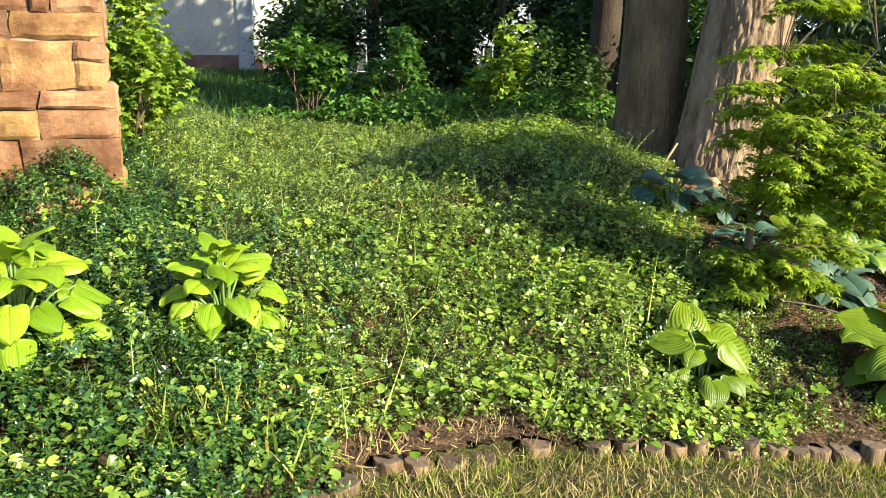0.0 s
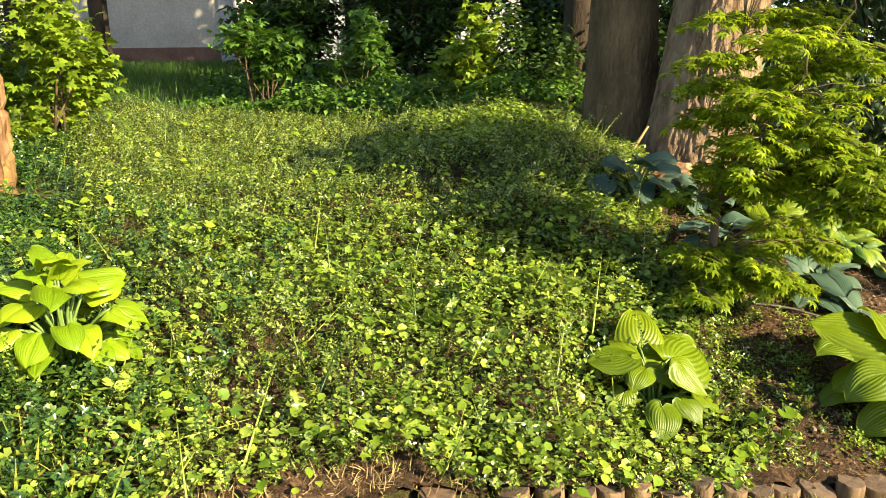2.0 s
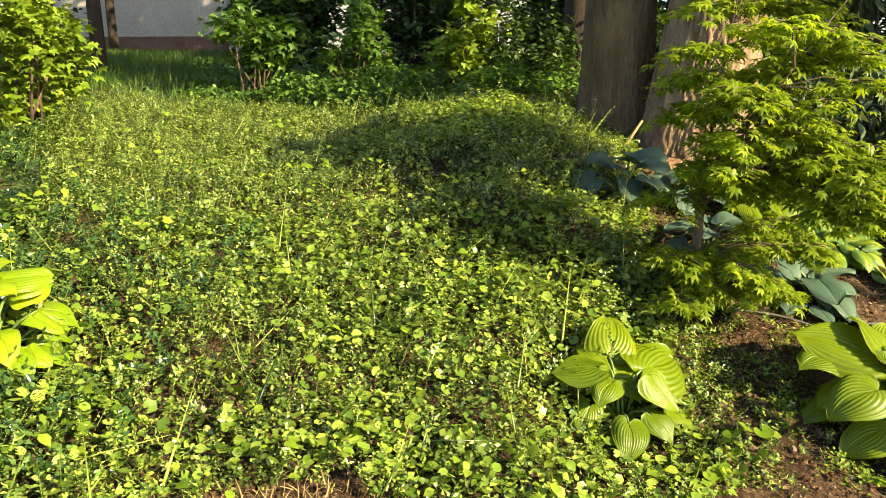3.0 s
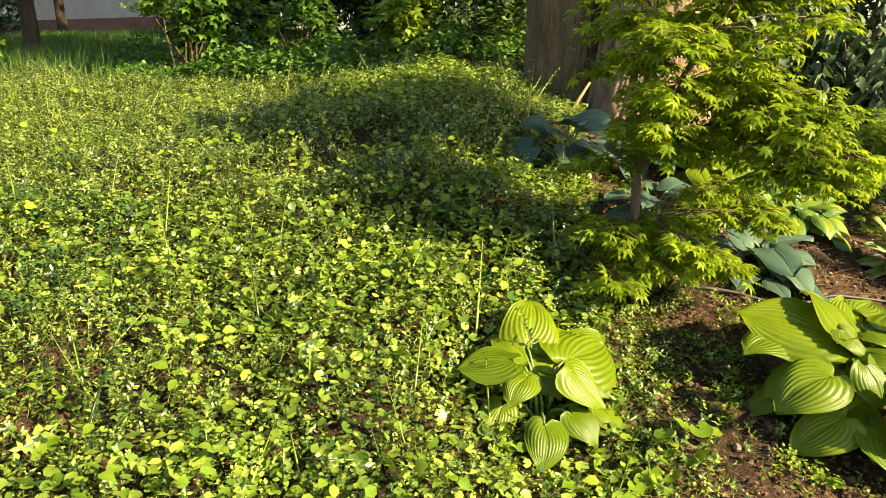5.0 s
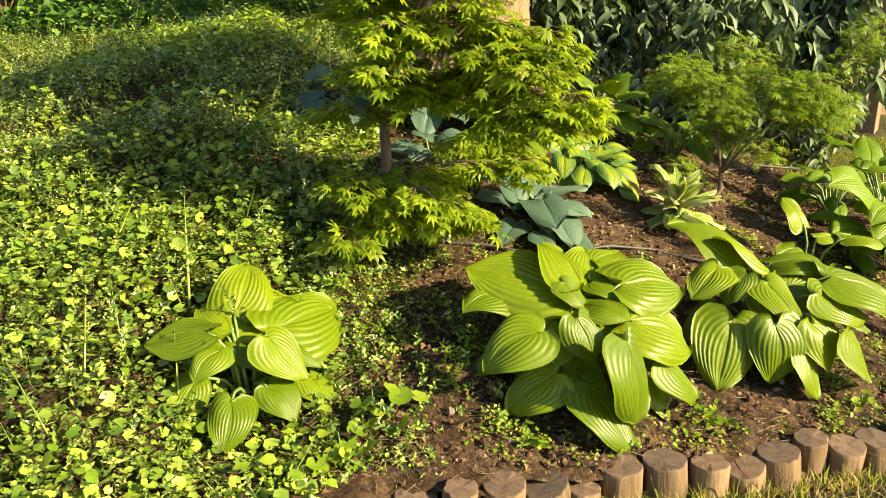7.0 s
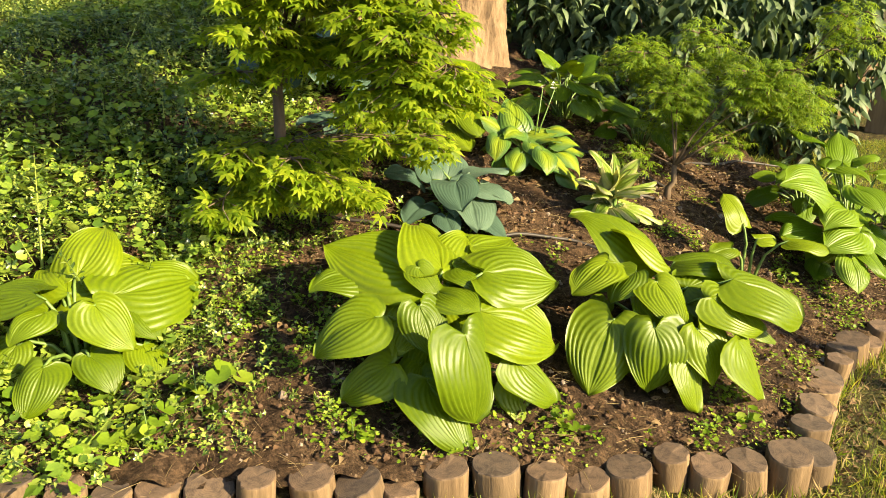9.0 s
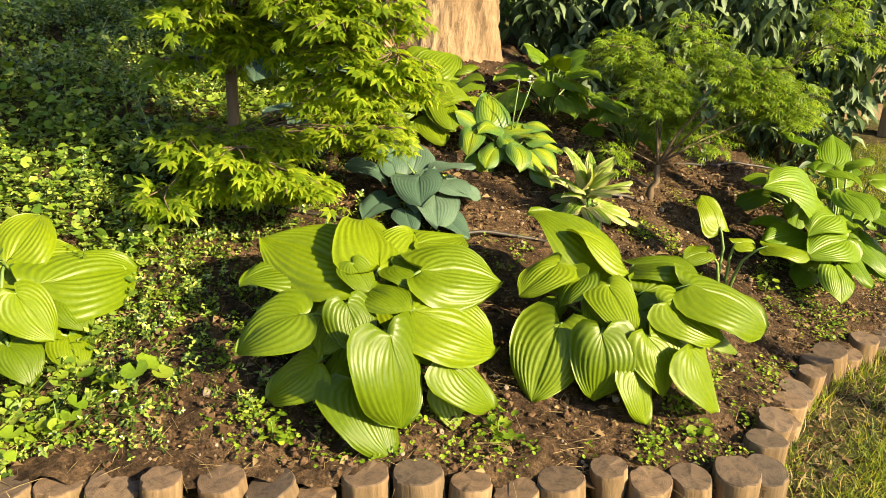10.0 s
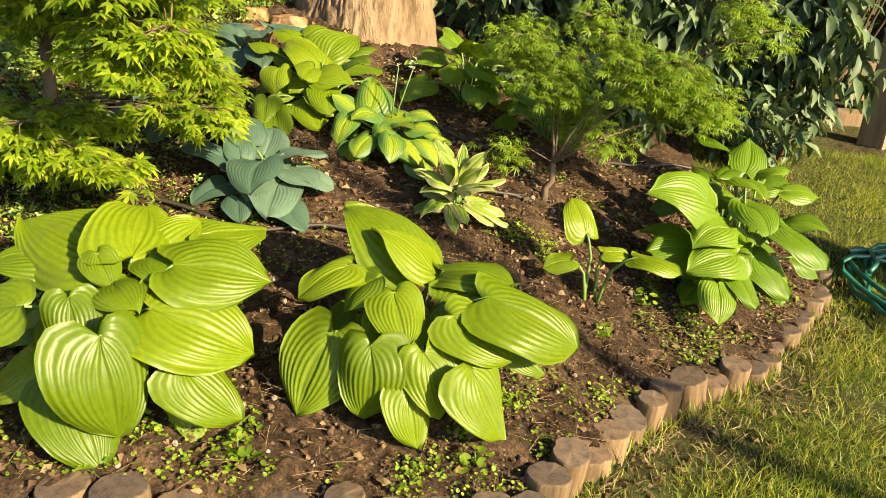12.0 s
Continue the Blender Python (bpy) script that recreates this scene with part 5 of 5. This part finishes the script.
def lawn():
    g = np.random.default_rng(8)
    bl = upright(blade_tmpl())
    x, y = pts_in(g, 235000, -1.0, 6.8, 1.7, 7.4, lambda x, y: ((y < edge_y(x) - 0.04) | ((x > 4.65) & (y > 5.65))) & ((y > 1.95) | (x > 2.6)))
    pat = np.array([noise.noise((a * 1.6, b * 1.6, 50)) for a, b in zip(x, y)])
    k = g.uniform(0, 1, len(x)) < (0.62 + pat) * np.where(x > 2.9, np.clip((edge_y(x) - y - 0.16) / 0.22 + pat, 0.1, 1), 1)
    x, y = x[k], y[k]
    n = len(x)
    ex, ey = pts_in(g, 26000, 4.6, 6.8, 4.2, 7.4, lambda x, y: (y < edge_y(x) - 0.04) | ((x > 4.65) & (y > 5.65)))
    fx, fy = pts_in(g, 75000, 2.7, 4.9, 2.3, 5.0, lambda x, y: y < edge_y(x) - 0.08)
    pat = np.array([noise.noise((a * 3.1, b * 3.1, 20)) for a, b in zip(fx, fy)])
    k = g.uniform(0, 1, len(fx)) < np.clip((edge_y(fx) - fy - 0.2) / 0.22 + pat * 1.5, 0.05, 1) * np.clip((fy - 2.3) / 0.6 + pat, 0, 1) * np.clip((4.9 - fx) / 0.5 + pat, 0, 1)
    wx, wy = pts_in(g, 48000, -3.2, 6.8, -1.6, 2.6, lambda x, y: (y < edge_y(x) - 0.1) & ((y < 1.95) | (x < -1)))
    x, y = np.concatenate([x, ex, fx[k], wx]), np.concatenate([y, ey, fy[k], wy])
    n = len(x)
    V, F = scatter(bl, np.stack([x, y, ground_z(x, y) - 0.004], -1), random_up(g, n, 0.6), random_dir(g, n), g.uniform(0.025, 0.065, n))
    solid("lawn_grass", mesh_from("lawn_grass", V, F, M["grass"]), "short patchy lawn grass, partly dry", "grass", kind="stuff")
    x, y = pts_in(g, 15000, -0.7, 3.4, 1.9, 3.2, lambda x, y: (y < edge_y(x) + 0.16) & (y > edge_y(x) - 0.75))
    k = (y < edge_y(x) - 0.05) | (x < 0.5)
    sx, sy = pts_in(g, 16000, 2.7, 4.9, 2.6, 5.2, lambda x, y: (y < edge_y(x) - 0.05) & (y > edge_y(x) - 0.5))
    k2 = g.uniform(0, 1, len(sx)) < np.exp(-(edge_y(sx) - sy - 0.1) / 0.16)
    x, y = np.concatenate([x[k], sx[k2]]), np.concatenate([y[k], sy[k2]])
    n = len(x)
    zz = np.where(y > edge_y(x), bed_z(x, y), ground_z(x, y))
    V, F = scatter(bl, np.stack([x, y, zz - 0.004], -1), random_up(g, n, 0.9), random_dir(g, n), g.uniform(0.03, 0.09, n))
    solid("dry_grass", mesh_from("dry_grass", V, F, M["straw"]), "dry straw-coloured grass in front of the log edging", "grass", kind="stuff")
    # rough grass beyond the crest, its shade put into a darker colour
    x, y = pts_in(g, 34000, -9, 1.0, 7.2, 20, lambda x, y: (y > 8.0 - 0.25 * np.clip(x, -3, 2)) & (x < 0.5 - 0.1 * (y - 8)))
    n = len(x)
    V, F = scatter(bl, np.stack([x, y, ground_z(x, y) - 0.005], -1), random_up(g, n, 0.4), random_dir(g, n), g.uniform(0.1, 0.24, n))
    solid("meadow_grass", mesh_from("meadow_grass", V, F, M["shade_toned_grass"]), "rough grass behind the bank, shade put into its darker colour", "grass", kind="stuff")
    # long tufts by the end of the edging and at the foot of the logs
    x = np.concatenate([g.normal(-0.82, 0.2, 150), g.uniform(-0.2, 4.8, 1500)])
    y = np.concatenate([g.normal(2.36, 0.14, 150), np.zeros(1500)])
    y[150:] = edge_y(x[150:]) - 0.07 - np.abs(g.normal(size=1500)) * 0.03
    n = len(x)
    L = np.where(np.arange(n) < 150, g.uniform(0.1, 0.22, n), g.uniform(0.03, 0.09, n))
    V, F = scatter(bl, np.stack([x, y, np.where(np.arange(n) < 150, bed_z(x, y), ground_z(x, y)) - 0.004], -1), random_up(g, n, 0.35), random_dir(g, n), L)
    solid("grass_tufts", mesh_from("grass_tufts", V, F, M["grass"]), "longer grass tufts along the log edging", "grass", kind="stuff")


lawn()


# ---- litter on the bare soil ----
def lump_tmpl(seed):
    g = random.Random(seed)
    t = (1 + 5 ** 0.5) / 2
    v = [(-1, t, 0), (1, t, 0), (-1, -t, 0), (1, -t, 0), (0, -1, t), (0, 1, t), (0, -1, -t), (0, 1, -t), (t, 0, -1), (t, 0, 1), (-t, 0, -1), (-t, 0, 1)]
    f = [(0, 11, 5), (0, 5, 1), (0, 1, 7), (0, 7, 10), (0, 10, 11), (1, 5, 9), (5, 11, 4), (11, 10, 2), (10, 7, 6), (7, 1, 8), (3, 9, 4), (3, 4, 2), (3, 2, 6), (3, 6, 8), (3, 8, 9), (4, 9, 5), (2, 4, 11), (6, 2, 10), (8, 6, 7), (9, 8, 1)]
    return np.array(v) * 0.26 * np.array([[g.uniform(0.7, 1.3) for _ in range(3)] for _ in v]), np.array(f)


def bare(x, y):
    return (y > edge_y(x) + 0.05) & (x > soil_edge_x(y) - 0.2) & (y < 6.0) & ~((x > 4.8) & (y > 5))


def litter():
    g = np.random.default_rng(12)
    for name, n0, s0, s1, mat, label, cat in (("soil_clods", 10500, 0.004, 0.024, "clod", "loose crumbs and clods of brown soil", "soil"), ("pebbles", 900, 0.008, 0.028, "stone_bit", "scattered pale pebbles on soil", "stones")):
        x, y = pts_in(g, n0, 1.1, 5.0, 2.8, 6.0, bare)
        n = len(x)
        s = s0 + (s1 - s0) * g.uniform(0, 1, n) ** 3
        k = g.integers(0, 4, n)
        V, F = join([scatter(lump_tmpl(i), np.stack([x, y, bed_z(x, y) + s * 0.1], -1)[k == i], random_dir(g, (k == i).sum()), random_up(g, (k == i).sum(), 0.6), s[k == i]) for i in range(4)])
        solid(name, mesh_from(name, V, F, M[mat], False), label, cat, kind="stuff")
    x, y = pts_in(g, 9000, 0.0, 5.0, 2.45, 6.0, lambda x, y: (y > edge_y(x) - np.where(x > 2.7, 0.35, 0.12)) & ((x > soil_edge_x(y) - 0.3) | (y < edge_y(x) + 0.22)))
    n = len(x)
    rod = np.array([(-0.012, 0, 0), (0.012, 0, 0), (0, 0, 0.014), (-0.008, 0.5, 0.03), (0.008, 0.5, 0.03), (0, 0.5, 0.042), (0, 1, 0.0)]), np.array([(0, 1, 4), (0, 4, 3), (1, 2, 5), (1, 5, 4), (2, 0, 3), (2, 3, 5), (3, 4, 6), (4, 5, 6), (5, 3, 6)])
    V, F = scatter(rod, np.stack([x, y, np.where(y > edge_y(x), bed_z(x, y), ground_z(x, y)) + 0.006], -1), random_dir(g, n) * np.array((1, 1, 0.4)), random_up(g, n, 0.2), g.uniform(0.03, 0.11, n))
    solid("straw_and_twigs", mesh_from("straw_and_twigs", V, F, M["straw"]), "dry straw and thin twigs strewn on the soil", "litter", kind="stuff")
    x, y = pts_in(g, 30000, -0.4, 5.0, 2.45, 6.2, lambda x, y: ((y > edge_y(x) + 0.03) | ((x > 2.7) & (y < edge_y(x) - 0.08) & (y > edge_y(x) - 0.38))) & ((x > soil_edge_x(y) - 0.3) | (y < edge_y(x) + 0.2)))
    n = len(x)
    V, F = scatter(kite_tmpl(0.6, 0.2, 0.2), np.stack([x, y, np.where(y > edge_y(x), bed_z(x, y), ground_z(x, y)) + g.uniform(0.003, 0.012, n)], -1), random_dir(g, n), random_up(g, n, 0.7), 0.006 + 0.036 * g.uniform(0, 1, n) ** 3)
    solid("leaf_litter", mesh_from("leaf_litter", V, F, M["litter"]), "crumbled dry brown leaf litter on the soil", "litter", kind="stuff")
    # seedling weeds, thicker along the logs
    cx, cy = pts_in(g, 6000, 0.2, 4.9, 2.7, 5.8, lambda x, y: (y > edge_y(x) + 0.06) & (x > soil_edge_x(y) - 0.25))
    pat = np.array([noise.noise((a * 2.3, b * 2.3, 77)) for a, b in zip(cx, cy)])
    d = cy - edge_y(cx)
    k = g.uniform(0, 1, len(cx)) < np.clip(-0.05 + pat * 1.5 + 0.6 * np.exp(-d / 0.3) + 0.5 * np.exp(-(cx - soil_edge_x(cy)) / 0.2), 0, 1)
    cx, cy = cx[k], cy[k]
    per = 13
    x, y = np.repeat(cx, per) + g.normal(size=len(cx) * per) * 0.022, np.repeat(cy, per) + g.normal(size=len(cx) * per) * 0.022
    n = len(x)
    V, F = scatter(ROUND, np.stack([x, y, bed_z(x, y) + g.uniform(0.006, 0.035, n)], -1), random_dir(g, n), random_up(g, n, 0.4) + 0.3 * SUN_LEAN, g.uniform(0.005, 0.016, n))
    solid("seedling_weeds", mesh_from("seedling_weeds", V, F, M["weed"]), "small light green seedling weeds on the soil", "weeds", kind="stuff")
    # a few larger weeds
    for cx, cy, s in ((1.66, 3.24, 0.07), (1.56, 3.12, 0.05), (3.95, 4.45, 0.03), (2.1, 3.15, 0.03), (3.3, 3.35, 0.03), (2.7, 3.25, 0.035), (3.75, 4.15, 0.03), (1.9, 4.15, 0.04)):
        t = thing("soil_weed", "small leafy light green weed growing in the soil", "weed", (cx, cy, bz(cx, cy)), "weeds in the soil")
        n = 14
        z = g.uniform(0.01, 0.1, n) * s / 0.05
        off = g.normal(size=(n, 2)) * 0.8 * s
        V, F = scatter(round_tmpl(0.12, 11), np.concatenate([off, z[:, None]], 1), random_dir(g, n, 0.2), random_up(g, n, 0.4), s * g.uniform(0.6, 1.1, n))
        part("leaves", mesh_from("leaves", V, F, M["weed"]), t)["kind"] = "stuff"
        V, F = tube([(0, 0, -0.01), (0.003, 0, s), (0, 0.004, 1.8 * s)], [0.003, 0.002, 0.001], 5)
        part("stalk", mesh_from("stalk", V, F, M["stalk"]), t)


litter()


# ---- stones and a stick at the foot of the trees ----
def boulder(x, y, rx, ry, rz, seed):
    bm = bmesh.new()
    bmesh.ops.create_icosphere(bm, subdivisions=3, radius=1.0)
    for v in bm.verts:
        p = v.co
        f = 1 + 0.3 * noise.noise((p.x * 1.3 + seed, p.y * 1.3, p.z * 1.3)) + 0.09 * noise.noise((p.x * 4, p.y * 4 + seed, p.z * 4))
        v.co = Vector((max(-0.8, min(0.8, p.x)) * rx * f, max(-0.8, min(0.8, p.y)) * ry * f, max(-0.7, min(0.7, p.z)) * rz * f))
    me = bpy.data.meshes.new("rock")
    bm.to_mesh(me)
    bm.free()
    me.materials.append(M["sandstone"])
    solid("rock", me, "rough tan sandstone rock half sunk in the bank", "rock", "rocks by the trees", loc=(x, y, bz(x, y) + rz * 0.2))


for x, y, rx, ry, rz, k in ((1.96, 5.72, 0.15, 0.12, 0.1, 1), (2.12, 5.98, 0.13, 0.1, 0.1, 2), (1.9, 6.1, 0.09, 0.08, 0.06, 3)):
    boulder(x, y, rx, ry, rz, k)
V, F = tube([(1.83, 6.28, bz(1.83, 6.28) - 0.01), (1.92, 6.33, bz(1.9, 6.3) + 0.12), (2.0, 6.4, bz(2.0, 6.4) + 0.22)], [0.014, 0.012, 0.009], 8)
solid("dead_stick", mesh_from("dead_stick", V, F, M["straw"]), "pale dead stick leaning at the foot of the tree", "stick")


# ---- irrigation pipe and garden hose ----
def draped(pts, r, n=60, lift=0.0, zf=bed_z):
    pts = np.array(pts)
    s = np.concatenate([[0], np.cumsum(np.hypot(*np.diff(pts, axis=0).T))])
    q = np.linspace(0, s[-1], n)
    x, y = np.interp(q, s, pts[:, 0]), np.interp(q, s, pts[:, 1])
    x[1:-1] = (x[:-2] + 2 * x[1:-1] + x[2:]) / 4
    y[1:-1] = (y[:-2] + 2 * y[1:-1] + y[2:]) / 4
    return tube(np.stack([x, y, zf(x, y) + r + lift + 0.006 * np.sin(q * 11)], -1), r, 8)


for pts in ([(1.45, 4.12), (1.9, 4.22), (2.2, 4.2), (2.45, 4.15), (2.7, 4.28), (2.95, 4.33), (3.3, 4.2)], [(2.75, 5.3), (2.95, 5.36), (3.3, 5.25), (3.6, 5.1)], [(3.1, 4.75), (3.35, 4.84), (3.5, 4.9)], [(3.9, 5.7), (4.4, 6.1), (4.8, 6.2)]):
    V, F = draped(pts, 0.008, lift=0.004)
    solid("irrigation_pipe", mesh_from("irrigation_pipe", V, F, M["pipe"]), "thin dark irrigation pipe lying on the soil", "pipe", group="irrigation pipes")


def hose():
    pts = []
    for i in range(150):
        a = i * 0.23
        r = 0.3 + 0.05 * math.sin(i * 0.37) + 0.03 * math.sin(i * 1.1)
        x, y = 5.4 + r * 1.05 * math.cos(a), 4.95 + r * 1.5 * math.sin(a)
        pts.append((x, y, gz(x, y) + 0.03 + 0.012 * math.sin(i * 0.9) + 0.0004 * i))
    V, F = tube(pts, 0.0125, 8)
    solid("garden_hose", mesh_from("garden_hose", V, F, M["hose"]), "coiled green garden hose lying on the grass", "hose")


hose()


# ---- timber steps beyond the post ----
for i, (y, z) in enumerate(((8.5, 0.02), (8.9, 0.18), (9.3, 0.34))):
    me = box_mesh("timber_step", (3.4, 0.3, 0.12), M["post_wood"], 0.01)
    ob = solid("timber_step", me, "weathered timber step in the shade behind the post", "step", "timber steps", loc=(6.4, y, gz(6.4, y) + z + 0.02))
